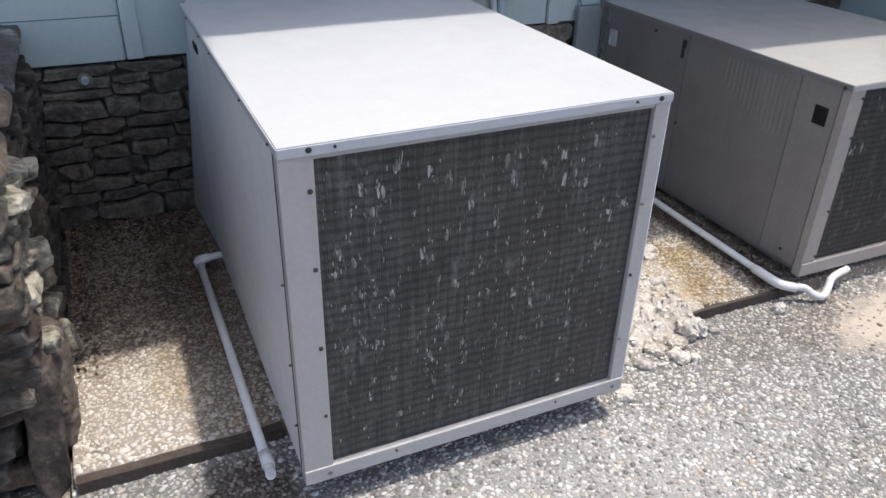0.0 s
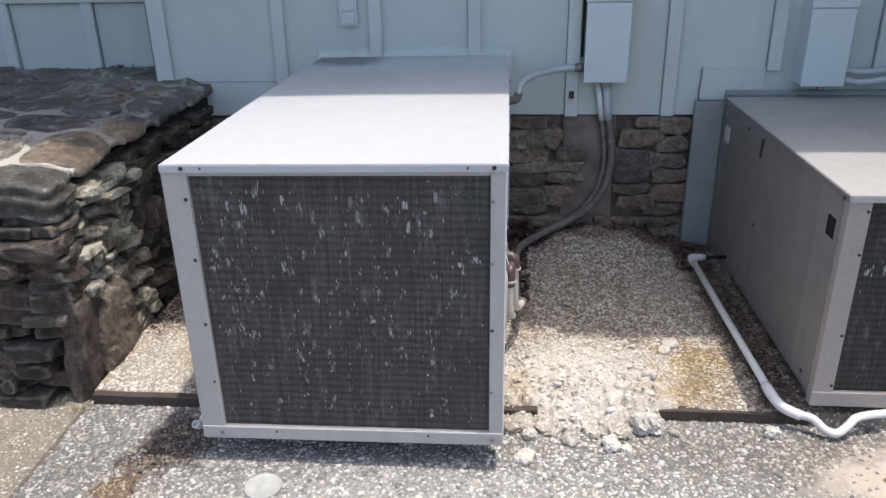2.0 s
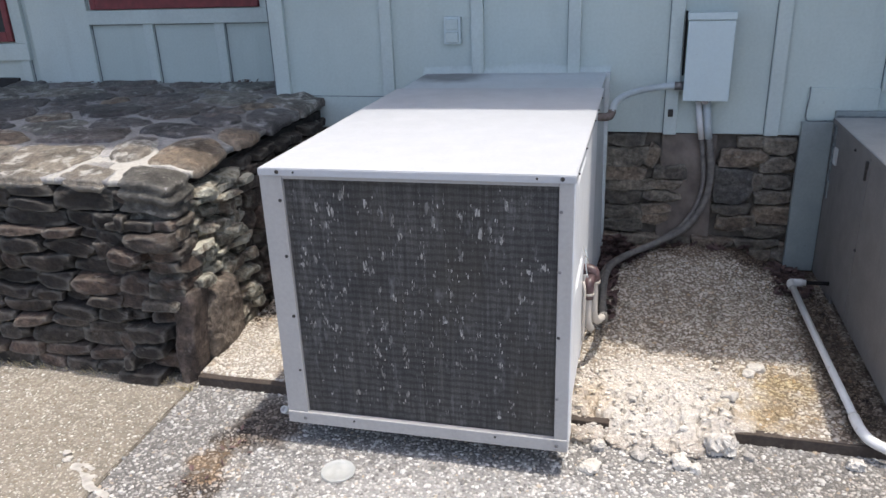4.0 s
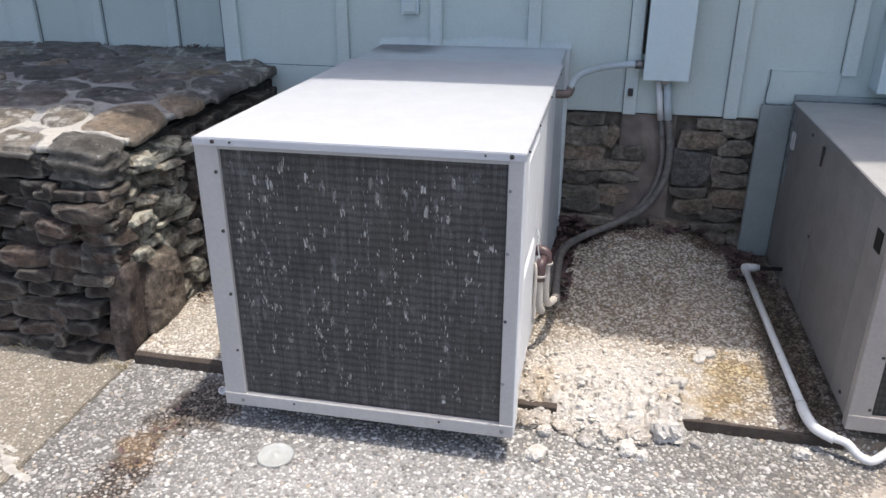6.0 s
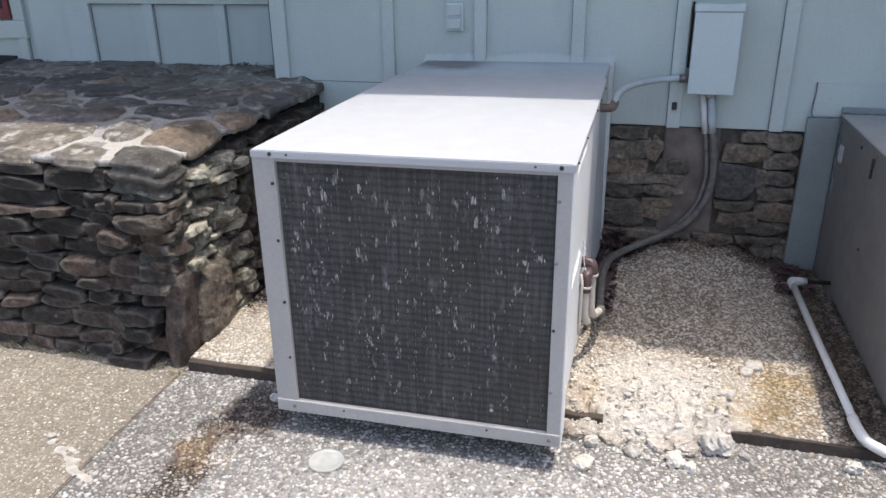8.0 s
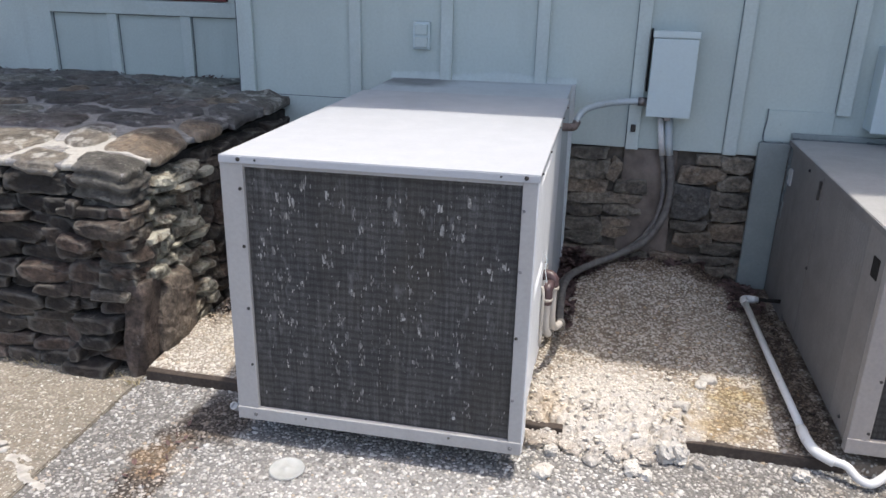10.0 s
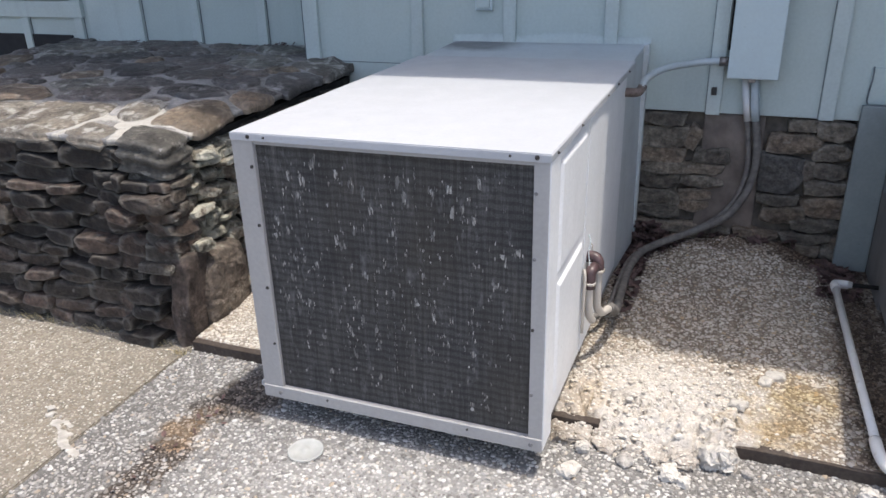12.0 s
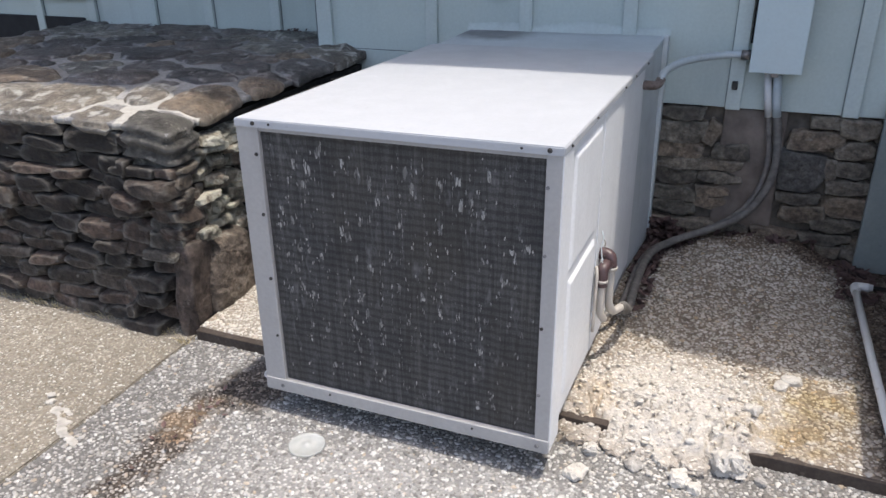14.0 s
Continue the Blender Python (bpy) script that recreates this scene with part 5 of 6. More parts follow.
part("roof_edge", bx(x0 - 0.0036, x0 - 0.0022, y0 - 0.001, WALL - 0.046, z1 - 0.019, z1 - 0.0025), M_TAUPE, unit2)
part("cable_hole", bx(x0 - 0.0005, x0 + 0.006, 0.306, 0.354, 0.560, 0.616, bevel=0.001), M_DARK, unit2)
latch = part("latch", bx(x0 - 0.005, x0 + 0.004, 0.944, 0.960, 0.634, 0.664, bevel=0.003), M_SCREW, unit2, "dark rusty latch")
part("latch_tongue", bx(x0 - 0.004, x0 + 0.004, 0.950, 0.962, 0.598, 0.632, bevel=0.002), M_SCREW, latch)
for y, z in ((0.27, 0.69), (0.93, 0.36), (0.34, 0.13), (1.12, 0.66)):
    screw(unit2, (x0 + 0.002 if z < 0.68 else x0 - 0.004, y, z), (-1, 0, 0), 0.006)
for z in (0.66, 0.54, 0.30, 0.14):
    screw(unit2, (x0 + 0.05, y0, z), (0, -1, 0), 0.0045)
part("sticker", bx(x0 + 0.001, x0 + 0.0055, 1.355, 1.400, 0.540, 0.605, bevel=0.006), M_STICKER, unit2, "small pale peeling label")
bm = bmesh.new()
hull8(bm, [(x0 + 0.006, y1 - 0.004, 0.06), (x1 - 0.02, y1 - 0.004, 0.06), (x1 - 0.02, y1 - 0.004, z1 - 0.008), (x0 + 0.006, y1 - 0.004, z1 - 0.008)],
      [(x0 + 0.004, WALL - 0.04, 0.06), (1.98, WALL - 0.04, 0.06), (1.98, WALL - 0.04, z1 - 0.006), (x0 + 0.004, WALL - 0.04, z1 - 0.006)])
part("plenum", bm, M_TAUPE, unit2)
rnd = random.Random(8)
for smear, material, count in (("sealant_smear", M_FLANGE, 7), ("tar_streak", M_DARKLINE, 10)):
    bm = bmesh.new()
    for _ in range(count):
        y, z, h = rnd.uniform(1.41, 1.465), rnd.uniform(0.42, 0.66), rnd.uniform(0.02, 0.07)
        w = rnd.uniform(0.0025, 0.006)
        sway = rnd.uniform(-0.012, 0.012)
        hull8(bm, [(x0 + 0.001, y - w, z - h), (x0 + 0.006, y - w, z - h), (x0 + 0.006, y + w * 0.4, z - h * 1.1), (x0 + 0.001, y + w * 0.4, z - h * 1.1)],
              [(x0 + 0.001, y - w + sway, z + h * 0.4), (x0 + 0.006, y - w + sway, z + h * 0.4), (x0 + 0.006, y + w + sway, z + h * 0.5), (x0 + 0.001, y + w + sway, z + h * 0.5)])
    tagged(part(smear, bm, material, unit2, "dried streaks of sealant at the rear joint"), kind="stuff")
part("flange", bx(1.163, x0 + 0.003, WALL - 0.04, WALL - 0.012, 0.055, 0.683, bevel=0.004), M_FLANGE, unit2, "slate-blue painted duct flange on the wall")
part("flange", bx(1.28, 2.02, WALL - 0.03, WALL - 0.012, 0.683, 0.725, bevel=0.004), M_FLANGE, unit2)

# ---- pipes, boxes and cables ----
R = 0.0118


def drain(name, label, runs, fittings, mouth=True):
    p = empty0(name, label, "drain pipe", "condensate drains")
    for i, pts in enumerate(runs):
        part("pipe", tube(bmesh.new(), pts, R, 16, hollow=mouth and i == len(runs) - 1), M_PVC, p)
    for pts in fittings:
        part("elbow", tube(bmesh.new(), pts, R * 1.28, 16), M_PVC, p)
    return p


drain("drain_pipe", "white plastic condensate drain pipe lying beside the white unit",
      [[(-0.385, 1.036, 0.095), (-0.476, 1.030, 0.092)], [(-0.476, 1.025, 0.092), (-0.470, 0.6, 0.073), (-0.463, 0.15, 0.040)],
       curve_points([(-0.463, 0.15, 0.040), (-0.462, 0.115, 0.036), (-0.464, 0.095, 0.042), (-0.466, 0.080, 0.056)], 4)],
      [curve_points([(-0.443, 1.032, 0.093), (-0.468, 1.031, 0.092), (-0.477, 1.021, 0.092), (-0.4765, 0.995, 0.091)], 4),
       [(-0.462, 0.165, 0.041), (-0.4615, 0.125, 0.037)]])
drain("drain_pipe", "white plastic condensate drain pipe with a trap beside the taupe unit",
      [[(1.200, 1.195, 0.118), (1.145, 1.195, 0.116)], [(1.145, 1.19, 0.116), (1.165, 0.75, 0.094), (1.189, 0.30, 0.070)],
       curve_points([(1.189, 0.30, 0.070), (1.203, 0.258, 0.060), (1.238, 0.230, 0.054), (1.278, 0.216, 0.050), (1.305, 0.196, 0.030), (1.335, 0.184, 0.024), (1.368, 0.198, 0.040), (1.395, 0.215, 0.056), (1.44, 0.228, 0.060), (1.492, 0.238, 0.060)], 5)],
      [curve_points([(1.19, 1.195, 0.117), (1.155, 1.195, 0.116), (1.145, 1.185, 0.116), (1.147, 1.15, 0.114)], 4),
       curve_points([(1.186, 0.345, 0.072), (1.19, 0.29, 0.069), (1.208, 0.25, 0.060), (1.25, 0.223, 0.052)], 5)])

# Added dark link: stands in for the shaded gap past the white stub.
dark_link = empty0("drain_hose", "short dark link added in the shaded gap between drain and taupe unit", "hose")
part("hose", tube(bmesh.new(), [(1.290, 1.195, 0.120), (1.198, 1.195, 0.118)], 0.0075, 12), M_DARK, dark_link)

trap = empty0("condensate_trap", "cream plastic trap with purple-primed elbows at the white unit's side", "drain pipe", "condensate drains")
part("riser", tube(bmesh.new(), curve_points([(0.436, 0.512, 0.375), (0.436, 0.512, 0.30), (0.438, 0.517, 0.245), (0.447, 0.545, 0.212), (0.462, 0.590, 0.205)], 5), 0.0122, 14), M_CREAM, trap)
part("drop", tube(bmesh.new(), curve_points([(0.421, 0.468, 0.34), (0.421, 0.468, 0.29), (0.423, 0.470, 0.240), (0.432, 0.484, 0.212)], 5), 0.0116, 14), M_CREAM, trap)
part("elbow", tube(bmesh.new(), curve_points([(0.396, 0.520, 0.400), (0.416, 0.518, 0.404), (0.432, 0.514, 0.396), (0.436, 0.512, 0.366)], 5), 0.0172, 14), M_PRIMER, trap, "purple-primed elbow")
part("elbow", tube(bmesh.new(), curve_points([(0.428, 0.502, 0.380), (0.423, 0.482, 0.378), (0.421, 0.470, 0.368), (0.421, 0.468, 0.325)], 5), 0.0162, 14), M_PRIMER, trap, "purple-primed coupling")
part("ring", tube(bmesh.new(), [(0.436, 0.512, 0.370), (0.436, 0.512, 0.361)], 0.0186, 14), M_CREAM, trap)
part("ring", tube(bmesh.new(), [(0.421, 0.468, 0.346), (0.421, 0.468, 0.338)], 0.0176, 14), M_CREAM, trap)
part("small_tube", tube(bmesh.new(), curve_points([(0.404, 0.462, 0.385), (0.410, 0.450, 0.36), (0.410, 0.443, 0.30), (0.410, 0.440, 0.19)], 5), 0.0045, 8), M_CREAM, trap)
part("lead", tube(bmesh.new(), curve_points([(0.402, 0.52, 0.47), (0.409, 0.512, 0.452), (0.407, 0.500, 0.43), (0.412, 0.488, 0.405), (0.418, 0.476, 0.388)], 5), 0.0015, 6), M_COND, trap, "thin pale lead")
part("lead", tube(bmesh.new(), curve_points([(0.402, 0.545, 0.435), (0.411, 0.535, 0.43), (0.413, 0.515, 0.418), (0.418, 0.500, 0.402)], 5), 0.0018, 6), M_HOSE, trap)

disc_box = empty0("disconnect_box", "blue-grey painted electrical disconnect box on the wall", "electrical box", "disconnect boxes")


def switch_box(b, x0, x1, y0, z0, z1):
    body = part("body", bx(x0 + 0.003, x1 - 0.003, y0 + 0.008, WALL - 0.001, z0 + 0.004, z1 - 0.004, bevel=0.004), M_BOX, b)
    door = part("cover", bx(x0, x1, y0, y0 + 0.007, z0, z1 - 0.030, bevel=0.004), M_BOX, b)
    part("hood", bx(x0 - 0.003, x1 + 0.003, y0 - 0.005, y0 + 0.03, z1 - 0.028, z1, bevel=0.004), M_BOX, b)
    xm = (x0 + x1) / 2
    part("hasp", bx(xm - 0.012, xm + 0.012, y0 + 0.001, y0 + 0.02, z0 - 0.012, z0 + 0.002, bevel=0.002), M_STEEL, door)


# Dark strip paints the shadow between the box and the batten.
part("backing_gap", bx(0.697, 0.7045, 1.478, WALL - 0.002, 0.86, 1.105), M_DARK, disc_box)
switch_box(disc_box, 0.705, 0.877, 1.43, 0.766, 1.103)
box2 = empty0("disconnect_box", "blue-grey painted electrical disconnect box above the taupe unit", "electrical box", "disconnect boxes")
switch_box(box2, 1.533, 1.695, 1.40, 0.755, 1.075)

cond = empty0("cable_conduit", "painted flexible conduit from the disconnect box to the white unit", "conduit", "conduits")
part("hose", tube(bmesh.new(), curve_points([(0.700, 1.47, 0.820), (0.655, 1.468, 0.820), (0.585, 1.44, 0.815), (0.515, 1.37, 0.810), (0.470, 1.27, 0.806), (0.448, 1.18, 0.794), (0.442, 1.13, 0.772)], 8), 0.0125, 12, ribs=0.05), M_COND, cond)
part("connector", tube(bmesh.new(), [(0.708, 1.47, 0.820), (0.672, 1.469, 0.820)], 0.017, 12), M_STEEL, cond)
part("connector", tube(bmesh.new(), curve_points([(0.444, 1.150, 0.778), (0.438, 1.122, 0.767), (0.425, 1.112, 0.764), (0.388, 1.110, 0.764)], 4), 0.0152, 12), M_RUST, cond, "rusty threaded connector")
part("clamp", bx(0.655, 0.675, WALL - 0.03, WALL - 0.018, 0.692, 0.722, bevel=0.003), M_SCREW, cond)

HOSE = [(0.800, 1.478, 0.775), (0.813, 1.482, 0.66), (0.831, 1.485, 0.56), (0.844, 1.485, 0.455), (0.836, 1.482, 0.365), (0.804, 1.474, 0.282), (0.748, 1.462, 0.213), (0.640, 1.445, 0.152), (0.540, 1.41, 0.112), (0.470, 1.33, 0.092), (0.446, 1.20, 0.086), (0.446, 1.02, 0.085), (0.455, 0.84, 0.090), (0.464, 0.70, 0.140), (0.465, 0.625, 0.192), (0.461, 0.585, 0.205)]
main_hose = empty0("flexible_conduit", "grey flexible conduit sagging from the disconnect box along the ground", "conduit", "conduits")
part("hose", tube(bmesh.new(), curve_points(HOSE, 9), 0.0142, 12, ribs=0.03), M_HOSE, main_hose)
part("sleeve", tube(bmesh.new(), [(0.800, 1.478, 0.775), (0.813, 1.482, 0.66), (0.822, 1.4835, 0.605)], 0.0152, 12), M_COND, main_hose)
side_hose = empty0("flexible_conduit", "thinner grey flexible conduit beside the larger one", "conduit", "conduits")
part("hose", tube(bmesh.new(), curve_points([(0.766, 1.485, 0.775), (0.784, 1.487, 0.66), (0.803, 1.494, 0.55), (0.816, 1.496, 0.45), (0.809, 1.494, 0.36), (0.780, 1.488, 0.278), (0.722, 1.478, 0.205), (0.62, 1.462, 0.140), (0.52, 1.425, 0.102), (0.446, 1.34, 0.078), (0.424, 1.18, 0.076), (0.424, 0.90, 0.078), (0.424, 0.76, 0.10), (0.400, 0.68, 0.12), (0.385, 0.66, 0.12)], 8), 0.0095, 12), M_HOSE, side_hose)
part("sleeve", tube(bmesh.new(), [(0.766, 1.484, 0.775), (0.784, 1.486, 0.66), (0.794, 1.490, 0.602)], 0.0128, 12), M_PVC, side_hose)
right_cond = empty0("cable_conduit", "two pale painted conduits running from the second box", "conduit", "conduits")
part("hose", tube(bmesh.new(), curve_points([(1.700, 1.45, 0.775), (1.78, 1.45, 0.762), (1.90, 1.46, 0.772), (2.02, 1.47, 0.74), (2.05, 1.46, 0.66)], 7), 0.0125, 12, ribs=0.05), M_COND, right_cond)
part("hose", tube(bmesh.new(), curve_points([(1.700, 1.46, 0.815), (1.78, 1.465, 0.800), (1.95, 1.47, 0.81), (2.10, 1.475, 0.78), (2.16, 1.47, 0.68)], 7), 0.011, 12, ribs=0.05), M_COND, right_cond)

outlet = empty0("outdoor_socket", "pale painted outdoor socket cover on the siding", "socket")
plate = part("plate", bx(-0.279, -0.206, WALL - 0.022, WALL - 0.001, 0.985, 1.098, bevel=0.004), M_BOX, outlet)
part("flap", bx(-0.270, -0.215, WALL - 0.032, WALL - 0.021, 1.046, 1.088, bevel=0.004), M_SEAL, plate)
part("flap", bx(-0.270, -0.215, WALL - 0.032, WALL - 0.021, 0.994, 1.036, bevel=0.004), M_SEAL, plate)
spigot = empty0("pipe_stub", "small pale capped pipe stub in the stone plinth", "pipe stub")
part("stub", tube(bmesh.new(), [(-0.703, WALL + 0.05, 0.567), (-0.703, WALL - 0.035, 0.567)], 0.011, 12, hollow=True), M_COND, spigot)
part("collar", tube(bmesh.new(), [(-0.703, WALL - 0.004, 0.567), (-0.703, WALL - 0.012, 0.567)], 0.021, 14), M_STEEL, spigot)

wire = empty0("loose_wire", "short dark wire hanging on the siding above the flange", "wire")
part("wire", tube(bmesh.new(), curve_points([(1.180, WALL - 0.012, 0.815), (1.181, WALL - 0.010, 0.77), (1.176, WALL - 0.014, 0.72), (1.178, WALL - 0.03, 0.688), (1.21, WALL - 0.035, 0.684), (1.25, WALL - 0.03, 0.686)], 5), 0.003, 6), M_DARKLINE, wire)
bm = bmesh.new()
for i in range(34):
    x = 1.285 + i * 0.0225
    box(bm, x, x + 0.024, WALL - 0.048 - 0.012 * noise.noise(Vector((x * 20, 0, 0))), WALL - 0.028, 0.6995, 0.706 + 0.006 * noise.noise(Vector((x * 33, 4, 0))))
part("foam_strip", bm, M_DARKLINE, unit2, "dark crumbling foam strip at the wall joint")

# ---- loose things on the ground ----
CHUNKS = [(0.818, 0.205, 0.078, 0.058, 0.064), (0.598, 0.229, 0.054, 0.034, 0.036), (0.708, 0.120, 0.060, 0.030, 0.044), (0.594, 0.135, 0.050, 0.020, 0.040), (0.480, 0.148, 0.036, 0.030, 0.034),
          (0.466, 0.050, 0.060, 0.022, 0.052), (0.450, 0.246, 0.046, 0.030, 0.030), (0.895, 0.185, 0.032, 0.016, 0.026), (1.168, 0.196, 0.034, 0.032, 0.032), (0.748, 0.098, 0.034, 0.022, 0.028)]
for i, (x, y, w, h, d) in enumerate(CHUNKS):
    me = stone_mesh("concrete_chunk", w, h, d, 700 + i, n=10, power=3.6, rough=0.30, fine=2.6)
    me.materials.append(M_CHUNK if i % 4 != 3 else M_CHUNK2)
    ob = new("concrete_chunk", me)
    ob.matrix_basis = pose(x, y, h * 0.36, (i * 29) % 17 - 8, (i * 37) % 19 - 9, i * 47)
    tagged(ob, "pale broken chunk of concrete lying by the crumbled pad", "rubble", "concrete chunks")
for i, (x, y, w, h, d, turn) in enumerate([(0.440, 0.195, 0.110, 0.030, 0.070, 8), (0.535, 0.180, 0.060, 0.026, 0.045, -35), (0.668, 0.175, 0.055, 0.026, 0.060, 32), (0.745, 0.175, 0.060, 0.030, 0.045, -20)]):
    me = stone_mesh("pad_fragment", w, h, d, 790 + i, n=12, power=7.0, rough=0.42, fine=2.4)
    me.materials.append(M_PAD)
    ob = new("pad_fragment", me)
    ob.matrix_basis = pose(x, y, h * 0.26, (i * 5) % 7 - 3, (i * 7) % 9 - 4, turn)
    tagged(ob, "flat broken piece of pebbly concrete fallen from the pad's edge", "rubble", "pad fragments")
for i, (x, y, s) in enumerate([(0.955, 0.60, 0.055), (0.93, 0.565, 0.045), (0.86, 0.42, 0.05)]):
    me = stone_mesh("concrete_chunk", s * 1.0, s * 0.42, s * 0.8, 760 + i, n=9, power=3.6, rough=0.30, fine=2.6)
    me.materials.append(M_CHUNK)
    ob = new("concrete_chunk", me)
    ob.matrix_basis = pose(x, y, PAD + s * 0.10, 0, 0, i * 77)
    tagged(ob, "pale broken chunk of concrete lying on the pad", "rubble", "concrete chunks")


def grit(name, spots, material, label, seed):
    rs = np.random.RandomState(seed)
    vs, fs, n = [], [], 0
    for cx, cy, rx, ry, count, size, z in spots:
        for _ in range(count):
            x, y = cx + rs.normal(0, rx), cy + rs.normal(0, ry)
            r = size * rs.uniform(0.4, 1.2)
            zz = max(pad_height(x, y), 0.0) if z is None else z
            p = ICO_V * (1 + rs.uniform(-0.3, 0.3, (len(ICO_V), 1))) * (r, r * 0.8, r * 0.6)
            vs.append(p + (x, y, zz + r * 0.35))
            fs.append(ICO_F + n)
            n += len(ICO_V)
    me = bpy.data.meshes.new(name)
    me.from_pydata(np.concatenate(vs).tolist(), [], np.concatenate(fs).tolist())
    me.materials.append(material)
    return tagged(new(name, me), label, "rubble", kind="stuff")


grit("concrete_crumbs", [(0.62, 0.185, 0.15, 0.05, 110, 0.0055, None), (0.60, 0.20, 0.13, 0.05, 12, 0.011, None), (0.60, 0.35, 0.13, 0.10, 150, 0.0062, None), (0.58, 0.33, 0.11, 0.09, 22, 0.011, None), (0.72, 0.1, 0.2, 0.06, 50, 0.0055, 0.0), (1.2, 0.1, 0.2, 0.05, 24, 0.0055, 0.0)], M_CHUNK, "small pale crumbs of broken concrete", 21)
grit("drip_gravel", [(0.0, -0.03, 0.28, 0.02, 10, 0.008, 0.0), (-1.03, -0.215, 0.022, 0.012, 5, 0.013, 0.0)], M_SPLAT, "a few white pebbles lying loose", 22)

lid = empty0("plastic_lid", "cloudy clear plastic lid lying flat on the drive", "lid")
bm = bmesh.new()
rows = [(0.0, 0.0075), (0.008, 0.0075), (0.010, 0.0045), (0.030, 0.004), (0.043, 0.0045), (0.0465, 0.0065), (0.049, 0.005), (0.0495, 0.001)]
prev = None
for r, z in rows:
    ring = [bm.verts.new((-0.216 + max(r, 0.0005) * math.cos(a), -0.110 + max(r, 0.0005) * math.sin(a), z + 0.006)) for a in (2 * math.pi * k / 40 for k in range(40))]
    if prev:
        for k in range(40):
            bm.faces.new((prev[k], prev[(k + 1) % 40], ring[(k + 1) % 40], ring[k]))
    else:
        bm.faces.new(ring)
    prev = ring
bm.faces.new(prev[::-1])
bmesh.ops.recalc_face_normals(bm, faces=bm.faces)
part("disc", bm, M_LID, lid, smooth=True)

# dried white splash across the joint
SPLASH = [(-0.985, -0.232, -0.930, -0.265, 0.013), (-0.930, -0.265, -0.892, -0.268, 0.011), (-0.930, -0.265, -0.862, -0.318, 0.014), (-0.870, -0.306, -0.806, -0.330, 0.011), (-0.955, -0.228, -0.925, -0.238, 0.012)]
bm = bmesh.new()
bmesh.ops.create_grid(bm, x_segments=90, y_segments=60, size=0.5)
for v in bm.verts:
    v.co.x, v.co.y = -0.90 + v.co.x * 0.30, -0.28 + v.co.y * 0.20
bmesh.ops.delete(bm, geom=[v for v in bm.verts if off_lines(SPLASH, v.co.x, v.co.y, 0.010) > 0.0], context="VERTS")
for v in bm.verts:
    v.co.z = 0.0045 - 0.30 * max(0.0, off_lines(SPLASH, v.co.x, v.co.y, 0.010) + 0.010) + 0.002 * noise.noise(Vector((v.co.x * 60, v.co.y * 60, 0)))
tagged(finish("dried_splash", bm, M_SPLAT, smooth=True), "dried white splash of mortar across the joint", "stain", kind="structure")


def litter(name, spots, material, label, seed, size=(0.012, 0.03), lift=0.02, cat="leaves"):
    """Curled dead leaves in heaps."""
    rs = np.random.RandomState(seed)
    vs, fs, n = [], [], 0
    for cx, cy, rx, ry, count, z in spots:
        for _ in range(count):
            x, y = cx + rs.uniform(-rx, rx), cy + rs.uniform(-ry, ry)
            L, W = rs.uniform(*size), rs.uniform(*size) * 0.5
            curl = rs.uniform(-0.5, 0.9)
            base = np.array([[-L, 0, 0], [-L * .4, W, curl * W], [L * .4, W * .9, curl * W], [L, 0, curl * W * .6], [L * .4, -W * .9, curl * W], [-L * .4, -W, curl * W], [0, 0, -curl * W * .4]])
            m = np.array(Euler((rs.uniform(-0.8, 0.8), rs.uniform(-0.8, 0.8), rs.uniform(0, 6.3))).to_matrix())
            vs.append(base @ m.T + (x, y, z + rs.uniform(0.002, lift)))
            fs += [tuple(n + k for k in f) for f in ((0, 1, 6), (1, 2, 6), (2, 3, 6), (3, 4, 6), (4, 5, 6), (5, 0, 6))]
            n += 7
    me = bpy.data.meshes.new(name)
    me.from_pydata(np.concatenate(vs).tolist(), [], fs)
    me.materials.append(material)
    return tagged(new(name, me), label, cat, kind="stuff")


litter("dead_leaves", [(0.455, 1.30, 0.035, 0.14, 90, PAD + 0.012), (0.47, 1.05, 0.025, 0.18, 50, PAD + 0.006), (0.53, 1.46, 0.12, 0.04, 150, PAD), (0.53, 1.465, 0.10, 0.035, 130, PAD + 0.025), (0.48, 1.475, 0.07, 0.03, 110, PAD + 0.05), (0.46, 1.48, 0.045, 0.022, 70, PAD + 0.085), (0.85, 1.49, 0.20, 0.012, 24, PAD + 0.075), (0.43, 1.20, 0.03, 0.18, 70, PAD), (1.08, 1.45, 0.13, 0.05, 200, PAD), (1.17, 1.32, 0.07, 0.12, 110, PAD)], M_LEAF, "dark dead leaves drifted along the wall's foot", 31)
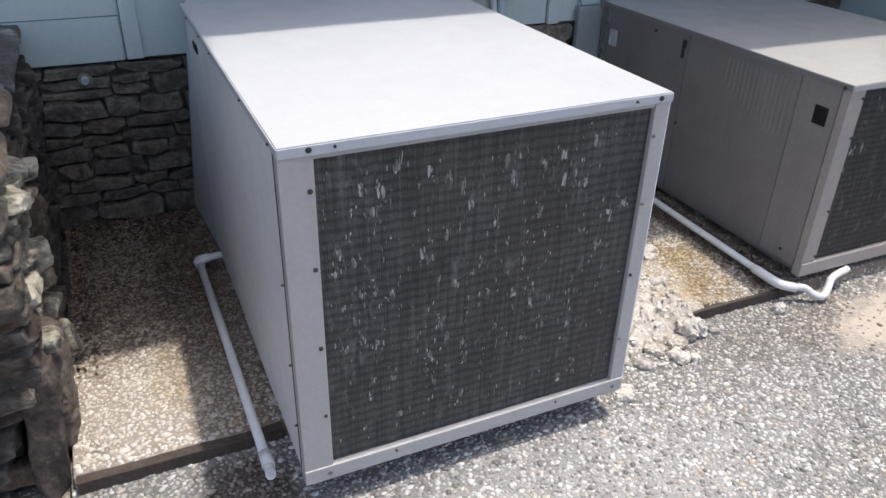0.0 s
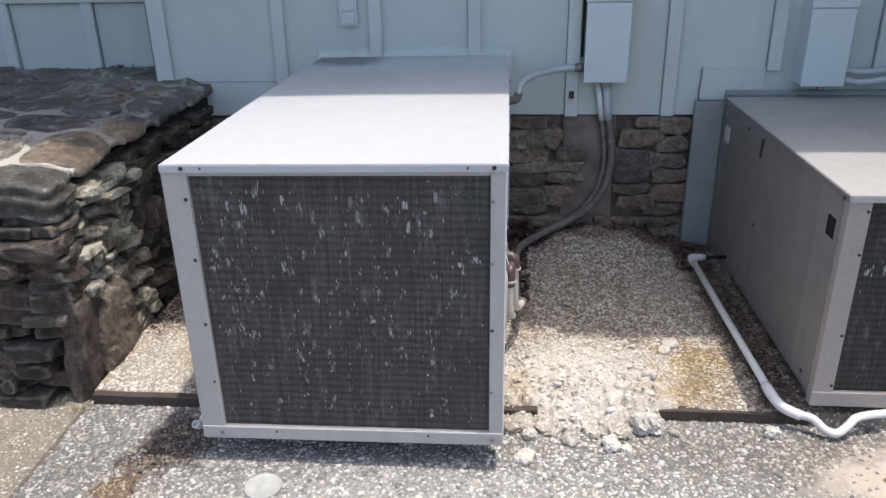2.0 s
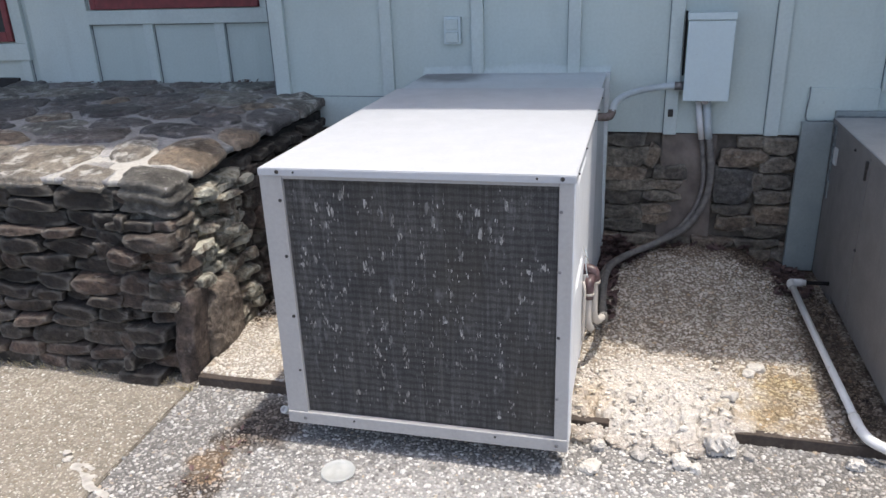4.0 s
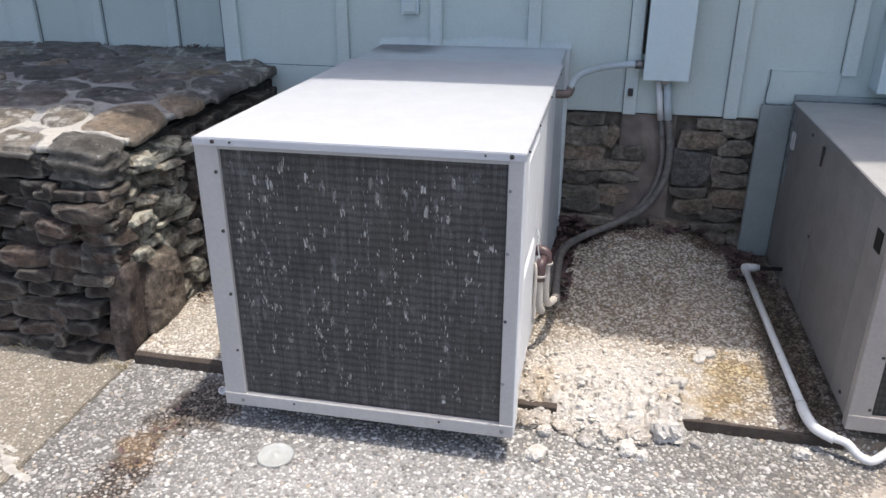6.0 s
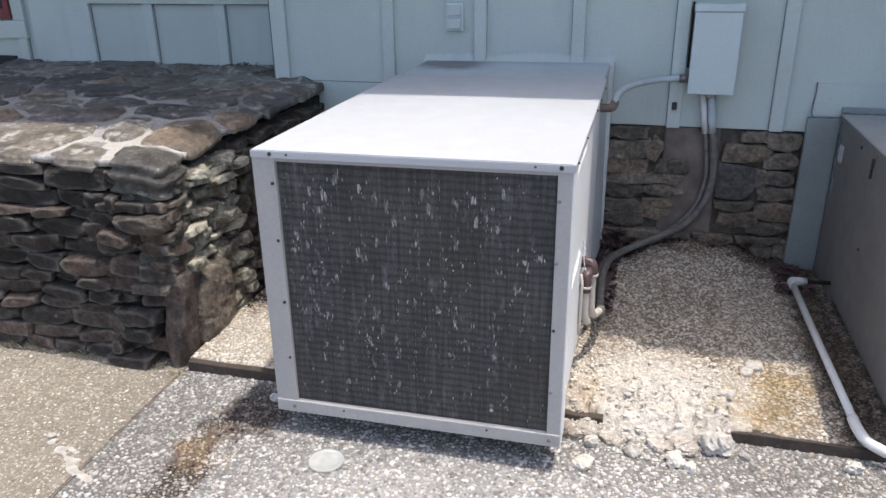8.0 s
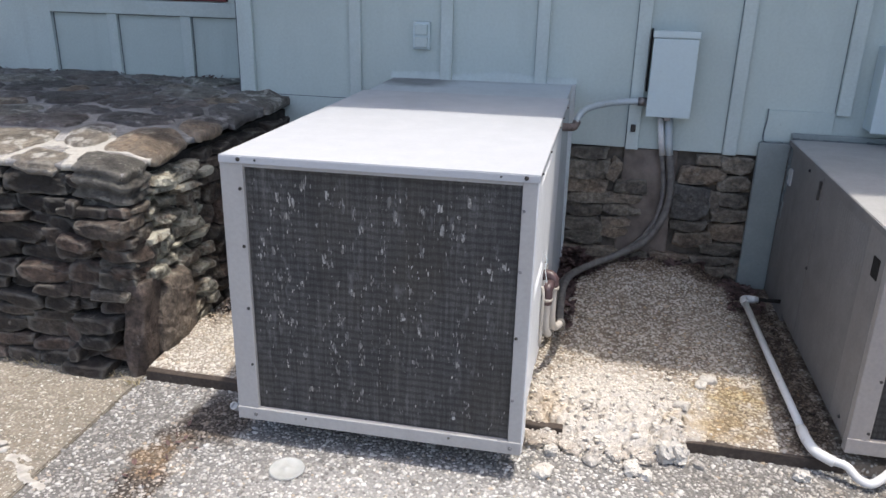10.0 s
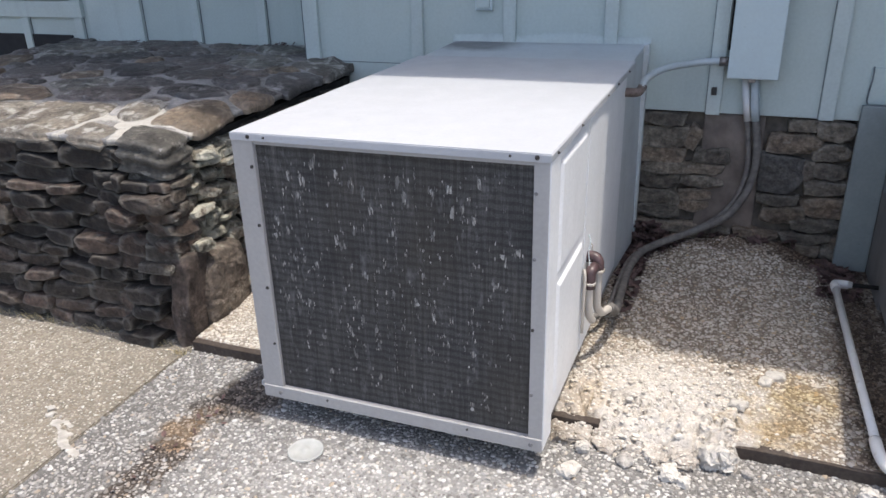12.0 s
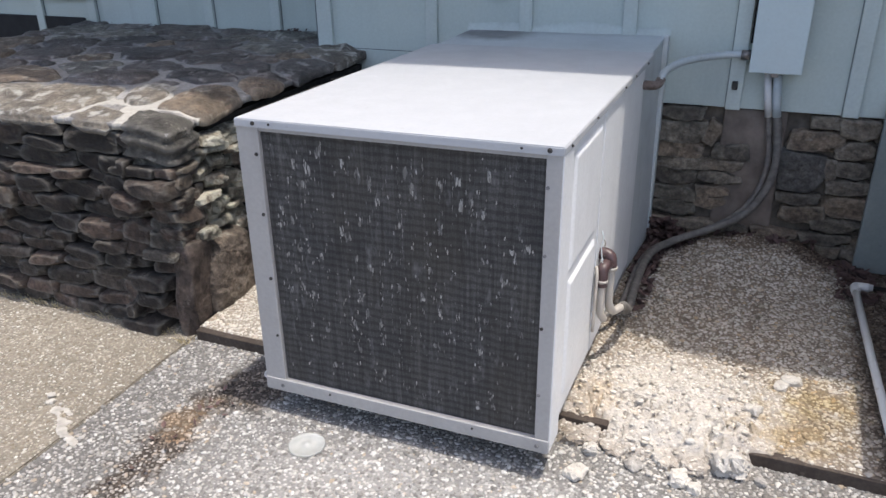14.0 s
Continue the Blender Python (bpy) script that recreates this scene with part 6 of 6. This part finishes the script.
litter("soil_crumbs", [(-0.65, 1.40, 0.2, 0.10, 420, PAD), (-0.66, 1.15, 0.18, 0.2, 200, PAD), (-0.82, 1.0, 0.03, 0.4, 160, PAD), (1.215, 0.75, 0.045, 0.45, 420, PAD)], M_SOIL, "fine dark soil and leaf crumbs gathered on the pad", 34, (0.004, 0.010), 0.010, "soil")
litter("planter_leaves", [(-1.40, 1.76, 0.07, 0.03, 45, 0.765), (-2.0, 1.77, 0.7, 0.02, 60, 0.755)], M_LEAF, "dead leaves caught against the recessed wall", 32, (0.005, 0.013), 0.022)
litter("drive_leaves", [(-0.59, -0.22, 0.05, 0.20, 14, 0.004), (-0.54, -0.02, 0.06, 0.08, 8, 0.004)], M_LEAF, "small dead leaves on the stained drive", 33, (0.006, 0.014), 0.006)

M_STRAW = plain("dry_straw", (0.42, 0.36, 0.22), 0.8, 0, 0.3, 30)


def tufts(name, count, x0, x1, y, label, seed):
    """Thin dry blades along a joint."""
    rs = np.random.RandomState(seed)
    vs, fs = [], []
    for _ in range(count):
        x, yy, a, h = rs.uniform(x0, x1), y + rs.normal(0, 0.006), rs.uniform(0, 6.3), rs.uniform(0.012, 0.035)
        n = len(vs)
        dx, dy = 0.0012 * math.cos(a), 0.0012 * math.sin(a)
        lx, ly = rs.normal(0, 0.014), rs.normal(-0.012, 0.01)
        vs += [(x - dx, yy - dy, 0), (x + dx, yy + dy, 0), (x + lx * 0.5 + dx, yy + ly * 0.5 + dy, h * 0.7), (x + lx * 0.5 - dx, yy + ly * 0.5 - dy, h * 0.7), (x + lx, yy + ly, h * rs.uniform(0.6, 1.0))]
        fs += [(n, n + 1, n + 2, n + 3), (n + 3, n + 2, n + 4)]
    me = bpy.data.meshes.new(name)
    me.from_pydata(vs, [], fs)
    me.materials.append(M_STRAW)
    return tagged(new(name, me), label, "grass", kind="stuff")


tufts("dry_grass", 150, -1.9, -0.93, 0.232, "thin dry grass along the planter's foot", 51)
tufts("joint_grass", 26, -0.90, -0.86, 0.20, "thin dry grass at the end of the pavement joint", 52)
